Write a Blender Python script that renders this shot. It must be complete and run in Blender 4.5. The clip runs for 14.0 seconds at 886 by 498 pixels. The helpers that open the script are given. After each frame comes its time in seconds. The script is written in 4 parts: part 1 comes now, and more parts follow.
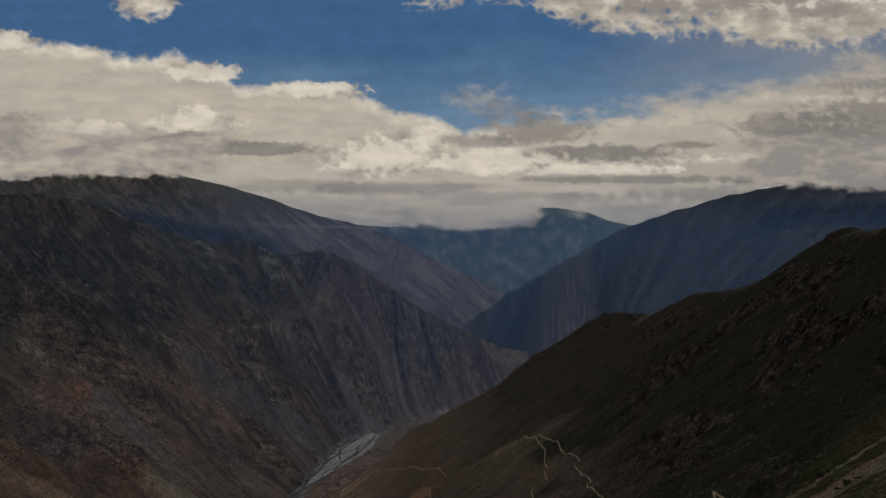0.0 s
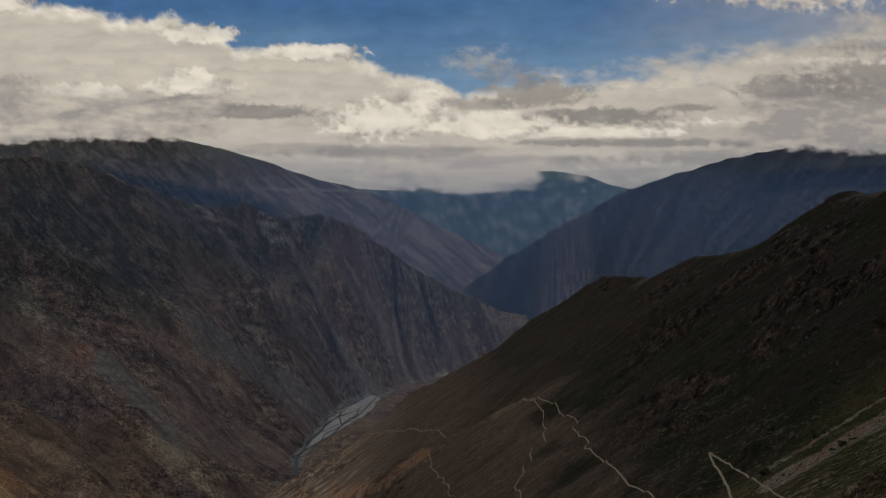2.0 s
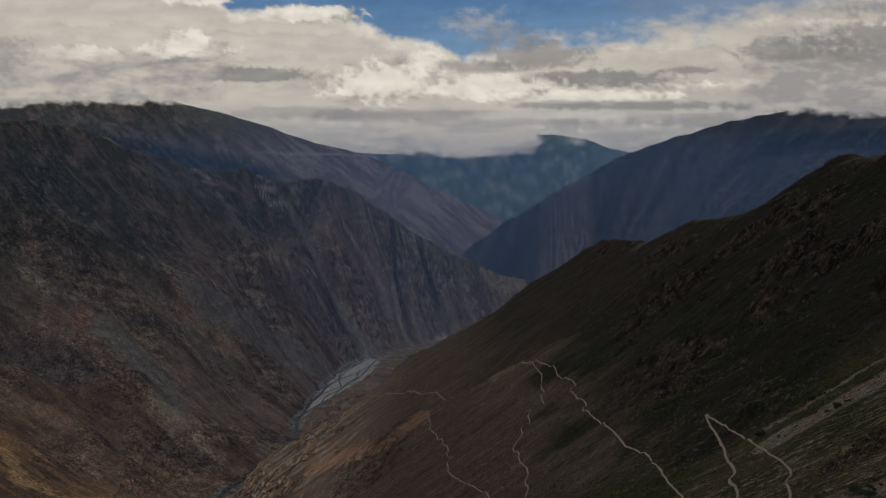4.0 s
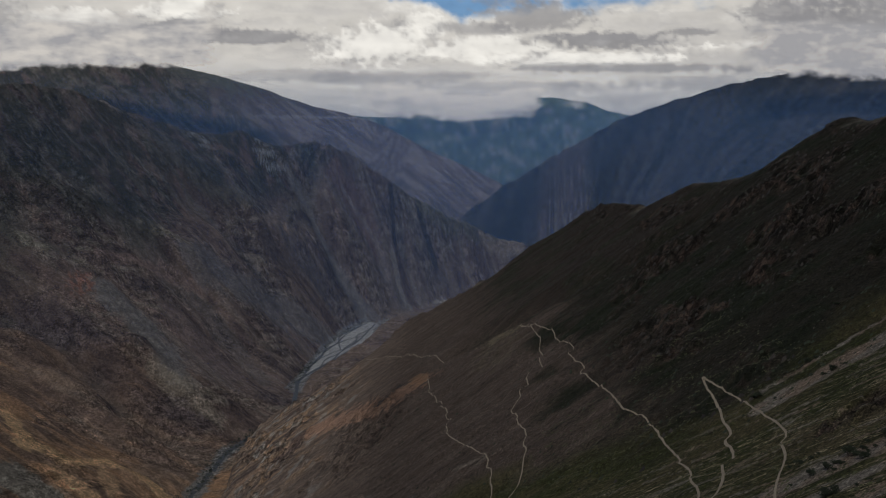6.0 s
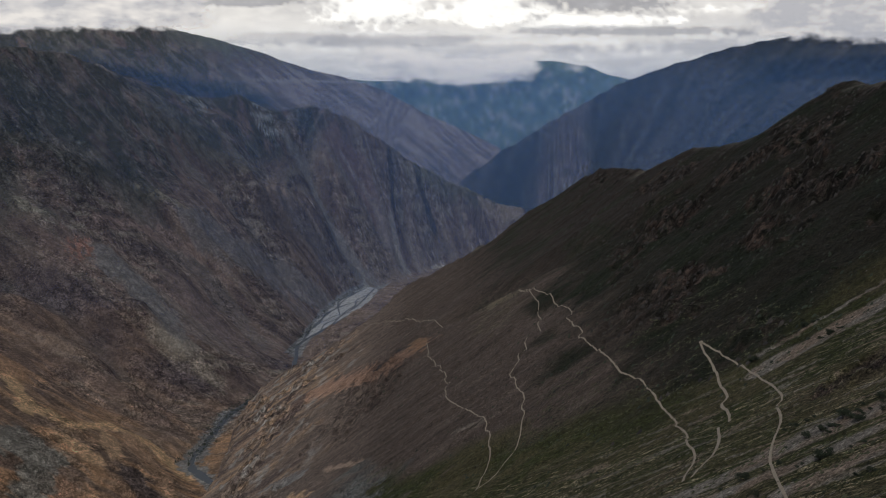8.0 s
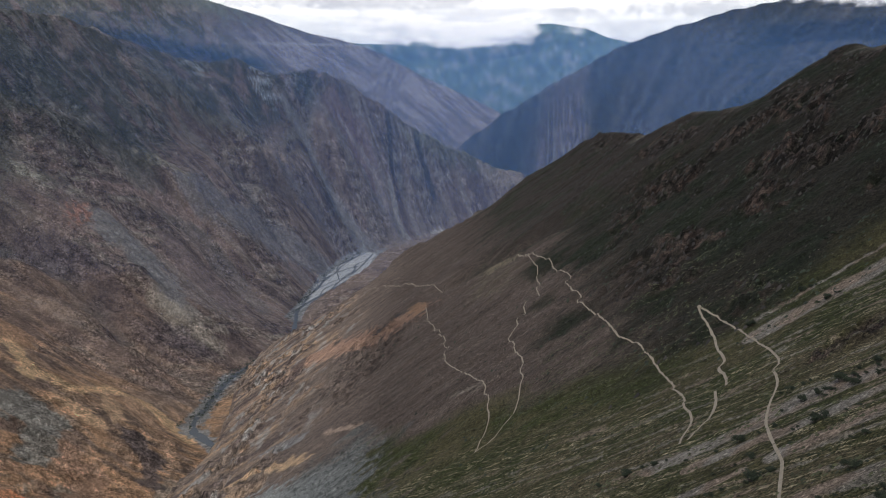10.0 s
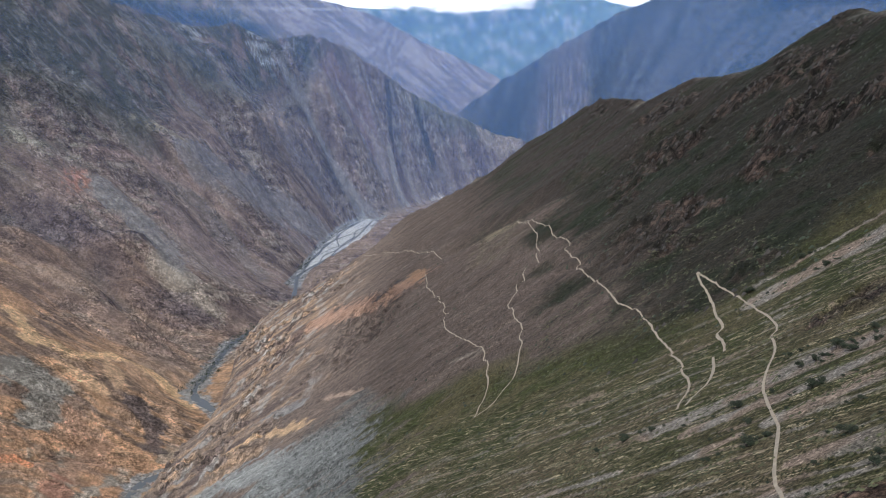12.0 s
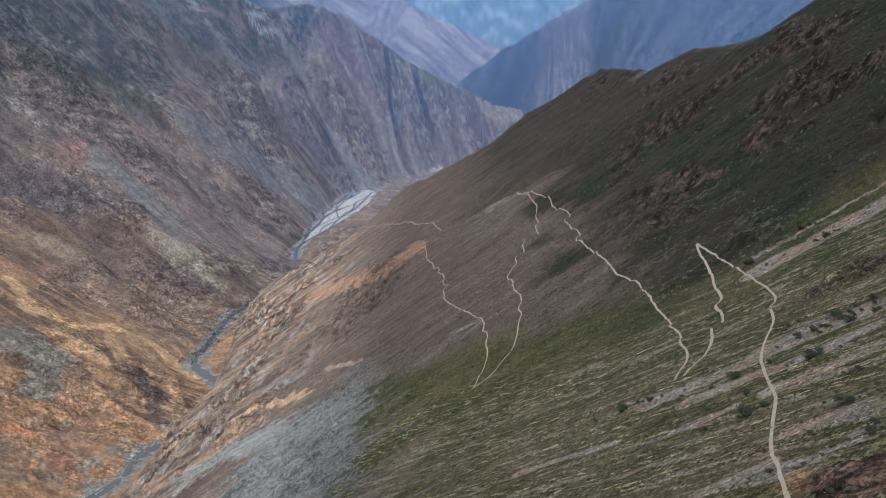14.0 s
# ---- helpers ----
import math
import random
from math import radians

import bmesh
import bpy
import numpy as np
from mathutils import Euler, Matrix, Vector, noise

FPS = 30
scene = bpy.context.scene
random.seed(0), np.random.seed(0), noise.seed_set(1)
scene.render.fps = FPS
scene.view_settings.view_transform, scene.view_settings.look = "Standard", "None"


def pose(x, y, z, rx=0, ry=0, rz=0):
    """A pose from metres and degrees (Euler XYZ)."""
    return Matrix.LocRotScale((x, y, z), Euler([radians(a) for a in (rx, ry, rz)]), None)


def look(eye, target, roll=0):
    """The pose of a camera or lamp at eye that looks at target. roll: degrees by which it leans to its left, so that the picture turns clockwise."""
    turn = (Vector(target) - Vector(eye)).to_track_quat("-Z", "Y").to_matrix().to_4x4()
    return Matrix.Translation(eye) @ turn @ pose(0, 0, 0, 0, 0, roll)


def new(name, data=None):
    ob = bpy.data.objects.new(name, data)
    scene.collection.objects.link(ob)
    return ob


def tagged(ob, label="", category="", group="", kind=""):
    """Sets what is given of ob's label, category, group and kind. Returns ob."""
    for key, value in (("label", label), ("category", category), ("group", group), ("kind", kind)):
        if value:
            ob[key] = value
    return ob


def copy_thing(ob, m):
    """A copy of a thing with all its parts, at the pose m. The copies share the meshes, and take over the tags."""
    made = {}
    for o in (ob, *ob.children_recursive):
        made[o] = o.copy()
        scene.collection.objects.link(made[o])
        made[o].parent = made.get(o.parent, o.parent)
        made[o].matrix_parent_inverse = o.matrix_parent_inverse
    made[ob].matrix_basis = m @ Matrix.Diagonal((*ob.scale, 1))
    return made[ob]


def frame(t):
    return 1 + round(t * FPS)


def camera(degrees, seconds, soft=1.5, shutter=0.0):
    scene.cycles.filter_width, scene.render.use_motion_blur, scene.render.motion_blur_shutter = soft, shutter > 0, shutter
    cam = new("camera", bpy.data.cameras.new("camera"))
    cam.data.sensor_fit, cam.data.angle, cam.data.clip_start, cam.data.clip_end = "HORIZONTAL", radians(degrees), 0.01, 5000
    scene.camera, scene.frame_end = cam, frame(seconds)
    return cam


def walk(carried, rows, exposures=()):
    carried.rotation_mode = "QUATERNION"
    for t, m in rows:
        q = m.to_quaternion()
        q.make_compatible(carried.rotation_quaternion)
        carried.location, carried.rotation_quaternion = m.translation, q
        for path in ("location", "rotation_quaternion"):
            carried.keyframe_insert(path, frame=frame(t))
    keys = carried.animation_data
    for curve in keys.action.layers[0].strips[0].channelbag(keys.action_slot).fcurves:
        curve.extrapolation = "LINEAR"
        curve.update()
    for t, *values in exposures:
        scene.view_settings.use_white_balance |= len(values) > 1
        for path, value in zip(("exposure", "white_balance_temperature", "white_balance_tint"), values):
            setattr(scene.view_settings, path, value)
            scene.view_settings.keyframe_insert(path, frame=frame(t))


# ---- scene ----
# A deep mountain gorge seen from a camera that hangs 150 m over one flank and tilts down.
EYE_Z = 600.0          # metres over the river
cam = camera(55.0, 14.0, soft=1.0)
# seconds, yaw, pitch, roll
ROWS = [
    (0.0, 0.00, 0.00, 0.00), (0.5, -0.01, -0.61, 0.02), (1.0, -0.02, -1.23, 0.03), (1.5, -0.04, -1.84, 0.04),
    (2.0, -0.05, -2.44, 0.05), (2.5, -0.07, -3.04, 0.07), (3.0, -0.09, -3.65, 0.08), (5.5, -0.20, -6.69, 0.16),
    (6.0, -0.22, -7.30, 0.16), (6.5, -0.25, -7.90, 0.16), (7.0, -0.27, -8.49, 0.17), (7.5, -0.28, -9.07, 0.17),
    (8.0, -0.30, -9.66, 0.18), (10.5, -0.38, -12.60, 0.21), (11.0, -0.38, -13.17, 0.21), (11.5, -0.39, -13.75, 0.20),
    (12.0, -0.40, -14.26, 0.19), (12.5, -0.41, -14.74, 0.18), (13.0, -0.41, -15.23, 0.17), (13.5, -0.41, -15.71, 0.16),
    (14.0, -0.42, -16.19, 0.15),
]
EXPOSURES = [(0.0, -1.8, 7080, 10), (1.5, -1.6, 6980, 10), (3.0, -1.6, 6880, 10), (5.5, -1.4, 6350, 10), (6.5, -1.25, 6200, 10), (8.0, -0.85, 6150, 10),
             (10.5, 0.0, 6050, 10), (11.1, 0.12, 6050, 10), (11.5, 0.45, 6000, 10), (12.0, 0.7, 6000, 10), (13.0, 0.72, 6000, 10), (14.0, 0.72, 6000, 10)]
walk(cam, [(t, pose(0, 0, EYE_Z, 90 + p, r, w)) for t, w, p, r in ROWS], EXPOSURES)

# ---- daylight ----
SUN_DIR = Vector((-0.30, -0.55, 0.78)).normalized()
world = bpy.data.worlds.new("sky")
scene.world = world
world.use_nodes = True
wn, wl = world.node_tree.nodes, world.node_tree.links
sky = wn.new("ShaderNodeTexSky")
sky.sky_type, sky.sun_disc = "NISHITA", False
sky.sun_elevation = math.asin(SUN_DIR.z)
sky.sun_rotation = math.atan2(SUN_DIR.x, SUN_DIR.y)
sky.altitude, sky.dust_density = 2500, 2.0
wn["Background"].inputs["Strength"].default_value = 0.065
wl.new(sky.outputs["Color"], wn["Background"].inputs["Color"])
sun = new("sun", bpy.data.lights.new("sun", "SUN"))
sun.data.energy, sun.data.angle, sun.data.color = 2.1, radians(4), (1.0, 0.955, 0.88)
sun.matrix_world = look(SUN_DIR * 3000, (0, 0, 0))


# ---- noise ----
TURN = np.random.default_rng(11).uniform(0, 2 * math.pi, 65536).astype(np.float32)
LEAN_X, LEAN_Y = np.cos(TURN), np.sin(TURN)


def gnoise(x, y, seed=0):
    """Gradient noise, about -0.7 to 0.7."""
    x, y = np.asarray(x, np.float32), np.asarray(y, np.float32)
    i, j = np.floor(x), np.floor(y)
    u, v = x - i, y - j
    i, j = i.astype(np.int32) + 37 * seed, j.astype(np.int32) + 101 * seed
    su, sv = u * u * u * (u * (u * 6 - 15) + 10), v * v * v * (v * (v * 6 - 15) + 10)
    i0, i1, j0, j1 = i & 255, (i + 1) & 255, (j & 255) << 8, ((j + 1) & 255) << 8

    def corner(k, a, b):
        return LEAN_X[k] * a + LEAN_Y[k] * b

    lo = corner(j0 | i0, u, v)
    lo += su * (corner(j0 | i1, u - 1, v) - lo)
    hi = corner(j1 | i0, u, v - 1)
    hi += su * (corner(j1 | i1, u - 1, v - 1) - hi)
    return lo + sv * (hi - lo)


def fbm(x, y, octaves=4, seed=0, gain=0.5):
    total, amp = 0.0, 1.0
    for k in range(octaves):
        total = total + amp * gnoise(x * 2 ** k, y * 2 ** k, seed + 17 * k)
        amp *= gain
    return total


def ridged(x, y, octaves=4, seed=0):
    total, amp = 0.0, 1.0
    for k in range(octaves):
        total = total + amp * (1 - np.abs(gnoise(x * 2 ** k, y * 2 ** k, seed + 31 * k)) * 2.2)
        amp *= 0.5
    return total / 1.9


def smooth(a, b, x):
    t = np.clip((x - a) / (b - a), 0, 1)
    return t * t * (3 - 2 * t)


def mix(a, b, t):
    t = t[..., None]
    return a * (1 - t) + np.asarray(b) * t


# ---- materials ----
def material(name):
    m = bpy.data.materials.new(name)
    m.use_nodes = True
    n, l = m.node_tree.nodes, m.node_tree.links
    return m, n, l, n["Principled BSDF"]


def ground_material():
    """Weathered soil, scree, rock and grass: zone colours from the mesh, with grain, cracks, streaks and tussock rows on top."""
    m, n, l, b = material("mountain_ground")
    b.inputs["Roughness"].default_value = 0.95
    b.inputs["Specular IOR Level"].default_value = 0.12
    pos = n.new("ShaderNodeNewGeometry").outputs["Position"]
    zone, mask = n.new("ShaderNodeVertexColor"), n.new("ShaderNodeVertexColor")
    zone.layer_name, mask.layer_name = "zone", "mask"
    parts = n.new("ShaderNodeSeparateColor")
    l.new(mask.outputs["Color"], parts.inputs["Color"])
    tufty, rocky, close = parts.outputs["Red"], parts.outputs["Green"], parts.outputs["Blue"]

    def calc(op, p, q):
        node = n.new("ShaderNodeMath")
        node.operation = op
        for k, v in enumerate((p, q)):
            if isinstance(v, (int, float)):
                node.inputs[k].default_value = v
            else:
                l.new(v, node.inputs[k])
        return node.outputs["Value"]

    def noise_of(vec, scale, detail, rough=0.6):
        node = n.new("ShaderNodeTexNoise")
        node.inputs["Scale"].default_value, node.inputs["Detail"].default_value, node.inputs["Roughness"].default_value = scale, detail, rough
        l.new(vec, node.inputs["Vector"])
        return node.outputs["Fac"]

    def spread(v, lo, hi, to_lo, to_hi):
        node = n.new("ShaderNodeMapRange")
        for k, x in zip(("From Min", "From Max", "To Min", "To Max"), (lo, hi, to_lo, to_hi)):
            node.inputs[k].default_value = x
        l.new(v, node.inputs["Value"])
        return node.outputs["Result"]

    def lerp(p, q, f):
        return calc("ADD", calc("MULTIPLY", p, calc("SUBTRACT", 1.0, f)), calc("MULTIPLY", q, f))

    def blend(first, colour, f):
        node = n.new("ShaderNodeMix")
        node.data_type = "RGBA"
        l.new(f, node.inputs["Factor"])
        l.new(first, node.inputs["A"])
        node.inputs["B"].default_value = (*colour, 1)
        return node.outputs["Result"]

    side = mask.outputs["Alpha"]

    def drawn_out(way, squeeze):
        """The place, squeezed along the way that water runs, so that noise on it makes runs down the slope."""
        d, part, away = n.new("ShaderNodeVectorMath"), n.new("ShaderNodeVectorMath"), n.new("ShaderNodeVectorMath")
        unit = Vector(way).normalized()
        d.operation, part.operation, away.operation = "DOT_PRODUCT", "SCALE", "SUBTRACT"
        d.inputs[1].default_value = unit
        part.inputs[0].default_value = unit * (1 - 1 / squeeze)
        l.new(pos, d.inputs[0])
        l.new(d.outputs["Value"], part.inputs["Scale"])
        l.new(pos, away.inputs[0])
        l.new(part.outputs["Vector"], away.inputs[1])
        return away.outputs["Vector"]

    def thin(v, wide, deep):
        """Narrow dark joints where a noise crosses its middle."""
        return spread(calc("ABSOLUTE", calc("SUBTRACT", v, 0.5), 0.0), 0.3 * wide, wide, deep, 1.0)

    def times(*all_of):
        total = all_of[0]
        for v in all_of[1:]:
            total = calc("MULTIPLY", total, v)
        return total

    wall, spur = drawn_out((0.96, -0.27, -0.85), 2.0), drawn_out((0.62, -0.5, -1.1), 2.6)
    face, hollow = drawn_out((-0.99, 0.095, -0.7), 5), drawn_out((-0.87, 0.49, -0.71), 6)
    # far walls: runs of scree, broken rock, joints and pale rubble
    far_runs = lerp(noise_of(wall, 0.06, 8, 0.7), noise_of(spur, 0.06, 8, 0.7), side)
    blocks = noise_of(pos, 0.05, 9, 0.74)
    speck = noise_of(pos, 0.2, 5, 0.7)
    rubble = noise_of(wall, 0.11, 6, 0.72)
    far = times(spread(far_runs, 0.43, 0.57, 0.80, 1.20), spread(blocks, 0.44, 0.56, 0.76, 1.24), spread(speck, 0.46, 0.54, 0.80, 1.20),
                thin(noise_of(wall, 0.022, 9, 0.7), 0.012, 0.5), thin(noise_of(pos, 0.06, 8, 0.7), 0.014, 0.55), spread(rubble, 0.585, 0.60, 1.0, 1.6))
    far = calc("MULTIPLY", lerp(far, spread(far, 0.5, 1.5, 0.76, 1.24), rocky), 1.19)
    # near flank: fine runs, grit, stones; upright joints in the crags
    columns = drawn_out((-0.25, 0.05, -1.0), 3)
    near_runs = lerp(noise_of(face, 0.16, 8, 0.7), noise_of(hollow, 0.5, 7, 0.7), side)
    grit = noise_of(pos, 1.5, 5, 0.74)
    pebble = noise_of(pos, 0.45, 6, 0.72)
    near = times(spread(near_runs, 0.42, 0.58, 0.86, 1.14), spread(grit, 0.45, 0.55, 0.64, 1.36), spread(pebble, 0.45, 0.55, 0.82, 1.18),
                 thin(noise_of(face, 0.05, 8, 0.68), 0.012, 0.66), spread(noise_of(pos, 0.9, 3, 0.6), 0.62, 0.64, 1.0, 1.5), spread(noise_of(pos, 0.55, 3, 0.6), 0.37, 0.39, 0.62, 1.0), 1.18)
    rock = times(spread(grit, 0.45, 0.55, 0.55, 1.5), spread(noise_of(columns, 0.16, 8, 0.72), 0.43, 0.57, 0.42, 1.6), thin(noise_of(columns, 0.2, 6, 0.68), 0.035, 0.35), 1.25)
    near = lerp(near, rock, rocky)
    shade = lerp(far, near, close)
    colour = zone.outputs["Color"]
    rows = spread(noise_of(drawn_out((-0.75, 0.66, -0.5), 7), 0.85, 4, 0.62), 0.55, 0.575, 0.0, 0.8)
    colour = blend(colour, (0.36, 0.295, 0.185), calc("MULTIPLY", rows, tufty))
    tufts = spread(noise_of(pos, 1.5, 3, 0.55), 0.44, 0.47, 0.9, 0.0)
    colour = blend(colour, (0.040, 0.050, 0.020), calc("MULTIPLY", tufts, tufty))
    vec = n.new("ShaderNodeVectorMath")
    vec.operation = "SCALE"
    l.new(colour, vec.inputs[0])
    l.new(shade, vec.inputs["Scale"])
    l.new(vec.outputs["Vector"], b.inputs["Base Color"])
    bump = n.new("ShaderNodeBump")
    bump.inputs["Strength"].default_value, bump.inputs["Distance"].default_value = 1.0, 9.0
    lumps = calc("ADD", calc("ADD", blocks, calc("MULTIPLY", far_runs, 0.6)), calc("MULTIPLY", speck, 0.25))
    l.new(lerp(lumps, calc("ADD", calc("MULTIPLY", pebble, 0.16), calc("MULTIPLY", near_runs, 0.10)), close), bump.inputs["Height"])
    l.new(bump.outputs["Normal"], b.inputs["Normal"])
    return m


GROUND = ground_material()


def plain(name, colour, rough=0.9, scale=0.3, spread=0.25, bump=0.0):
    m, n, l, b = material(name)
    geo = n.new("ShaderNodeNewGeometry")
    tex = n.new("ShaderNodeTexNoise")
    tex.inputs["Scale"].default_value, tex.inputs["Detail"].default_value = scale, 5
    l.new(geo.outputs["Position"], tex.inputs["Vector"])
    ramp = n.new("ShaderNodeMapRange")
    ramp.inputs["From Min"].default_value, ramp.inputs["From Max"].default_value = 0.3, 0.7
    ramp.inputs["To Min"].default_value, ramp.inputs["To Max"].default_value = 1 - spread, 1 + spread
    l.new(tex.outputs["Fac"], ramp.inputs["Value"])
    vec = n.new("ShaderNodeVectorMath")
    vec.operation = "SCALE"
    vec.inputs[0].default_value = colour
    l.new(ramp.outputs["Result"], vec.inputs["Scale"])
    l.new(vec.outputs["Vector"], b.inputs["Base Color"])
    b.inputs["Roughness"].default_value = rough
    if bump:
        bp = n.new("ShaderNodeBump")
        bp.inputs["Strength"].default_value, bp.inputs["Distance"].default_value = 0.7, bump
        l.new(tex.outputs["Fac"], bp.inputs["Height"])
        l.new(bp.outputs["Normal"], b.inputs["Normal"])
    return m


# ---- the lie of the land: crest lines and stream lines ----
CREST_NEAR = [(294, 565, 611), (304, 614, 615), (313, 668, 617), (301, 691, 607), (281, 687, 594), (257, 683, 577), (244, 685, 568),
              (241, 719, 564), (243, 795, 560), (234, 847, 550), (208, 867, 530), (215, 964, 529), (218, 1109, 521), (202, 1167, 506),
              (172, 1147, 487), (146, 1181, 466), (124, 1199, 450), (89, 1158, 428), (65, 1136, 412), (43, 1169, 395), (13, 1230, 365),
              (-21, 1270, 331), (-44, 1330, 310)]
SHOULDER = [(-65, 1302, 310), (-94, 1217, 295), (-143, 1196, 263), (-180, 1215, 236), (-224, 1269, 201), (-257, 1298, 176),
            (-294, 1297, 150), (-292, 1166, 161), (-253, 962, 201), (-230, 832, 226), (-223, 772, 235), (-235, 742, 229),
            (-247, 709, 222), (-248, 664, 224), (-242, 605, 233), (-244, 579, 233), (-258, 540, 226)]
RIVER = [(-560, 600), (-500, 800), (-455, 918), (-414, 988), (-415, 1034), (-406, 1069), (-352, 1108), (-336, 1190), (-342, 1258), (-385, 1308),
         (-429, 1359), (-419, 1475), (-419, 1562), (-398, 1659), (-355, 1740), (-335, 1850), (-345, 1985), (-347, 2157), (-311, 2354), (-240, 2659),
         (-143, 2907), (37, 3165), (330, 3330), (560, 3420)]
CREST_LEFT = [(-1421, 1808, 781), (-1324, 2026, 763), (-1154, 2218, 741), (-1080, 2310, 755), (-1022, 2391, 744), (-958, 2471, 708), (-894, 2569, 678),
              (-792, 2686, 637), (-704, 2762, 617), (-650, 2806, 639), (-561, 2876, 583), (-539, 2910, 579), (-429, 3020, 602), (-337, 3092, 565),
              (-177, 3175, 455), (-73, 3239, 376), (35, 3300, 317), (170, 3376, 244), (358, 3452, 174), (505, 3524, 17)]
CREST_MIDDLE = [(-2127, 2955, 877), (-1869, 3184, 930), (-1622, 3375, 961), (-1369, 3530, 966), (-1165, 3623, 939), (-1060, 3677, 901), (-904, 3740, 870),
                (-770, 3813, 826), (-580, 3899, 758), (-406, 3962, 721), (-251, 4016, 670), (-64, 4056, 563), (125, 4096, 480), (292, 4150, 396)]
CREST_RIGHT = [(111, 3625, 294), (275, 3580, 424), (415, 3547, 508), (618, 3499, 625), (729, 3477, 683), (841, 3461, 728), (1056, 3411, 794),
               (1259, 3352, 836), (1452, 3283, 874), (1667, 3201, 899), (2028, 3007, 901)]
CREST_FAR = [(-900, 4420, 700), (-546, 4467, 736), (-280, 4491, 722), (-72, 4499, 746), (137, 4498, 737), (346, 4487, 767), (493, 4473, 826), (610, 4458, 822),
             (754, 4436, 797), (864, 4396, 749), (1001, 4357, 716), (1315, 4251, 659)]
SPUR_OCHRE = [(-400, 1255, 8), (-500, 1262, 52), (-626, 1250, 104), (-900, 1235, 260), (-1250, 1200, 470)]
STREAM_OCHRE = [(-425, 1440, 4), (-620, 1470, 62), (-900, 1600, 200), (-1250, 1750, 380)]
STREAM_LEFT = [(-2300, 2350, 650), (-1650, 2750, 560), (-1150, 3020, 470), (-750, 3280, 370), (-450, 3400, 300), (-200, 3500, 210), (40, 3530, 150), (200, 3500, 80), (450, 3500, 15)]
STREAM_NOTCH = [(40, 3740, 210), (300, 3790, 250), (600, 3820, 320), (1000, 3800, 400)]
STREAM_RIGHT = [(450, 3450, 10), (600, 3200, 40), (800, 2700, 60), (1200, 2100, 80), (1700, 1600, 150)]
STREAM_FAR = [(-700, 4290, 450), (-300, 4310, 350), (100, 4310, 290), (350, 4290, 260), (600, 4230, 300), (1200, 4100, 450)]
STREAM_BACK = [(760, 800, 420), (560, 1100, 330), (420, 1450, 220), (200, 1750, 120), (-20, 2100, 70), (-80, 2400, 40)]
BANK_RIGHT = [(-120, 2780, 22), (-158, 2640, 34), (-172, 2520, 44), (-200, 2370, 48), (-235, 2240, 44), (-275, 2130, 38), (-300, 2000, 40)]
RIM_FAR = [(-2800, 4850, 500), (0, 4880, 420), (2800, 4850, 500)]
OUTER = [(450, 560, 720), (700, 300, 900), (650, -480, 900)]
NEAR_LEFT = [(-250, 300, 395), (-250, -480, 450)]


def smax(a, b, k=14.0):
    h = np.maximum(k - np.abs(a - b), 0) / k
    return np.maximum(a, b) + h * h * k / 4


def near_flank(x, y):
    """The mountainside below the camera: two faces that meet in a shallow hollow."""
    return EYE_Z + smax(-157 + 0.7 * x - 0.067 * y, -65 + 0.62 * x - 0.35 * y)


CELL = 14.0
X0, Y0, NX, NY = -2800.0, -500.0, 400, 387
gx, gy = np.meshgrid(X0 + CELL * np.arange(NX), Y0 + CELL * np.arange(NY))


def inside(poly, x, y):
    res = np.zeros(x.shape, bool)
    for (ax, ay), (bx, by) in zip(poly, poly[1:] + poly[:1]):
        if ay != by:
            res ^= ((ay > y) != (by > y)) & (x < (bx - ax) * (y - ay) / (by - ay) + ax)
    return res


def dense(line, step=5.0):
    pts = []
    for a, b in zip(line, line[1:]):
        a, b = np.array(a, float), np.array(b, float)
        k = max(1, int(np.hypot(*(b - a)[:2]) / step))
        pts += [a + (b - a) * i / k for i in range(k)]
    return np.array(pts + [np.array(line[-1], float)])


def to_river(line):
    """The foot of the steep wall under the shoulder, between it and the river."""
    river, foot = dense([(*p, 0) for p in RIVER]), []
    for x, y, z in line:
        r = math.hypot(x, y)
        way = np.array((x / r, y / r))
        side = np.abs(river[:, 0] * way[1] - river[:, 1] * way[0])
        reach = (river[side < 12][:, :2] @ way)
        reach = reach[reach > r]
        far = (reach.min() if len(reach) else r + 400) - r
        d = min(0.4 * far, 170)
        foot.append((x + way[0] * d, y + way[1] * d, max(z - d * 1.05, 0.14 * z)))
    return foot


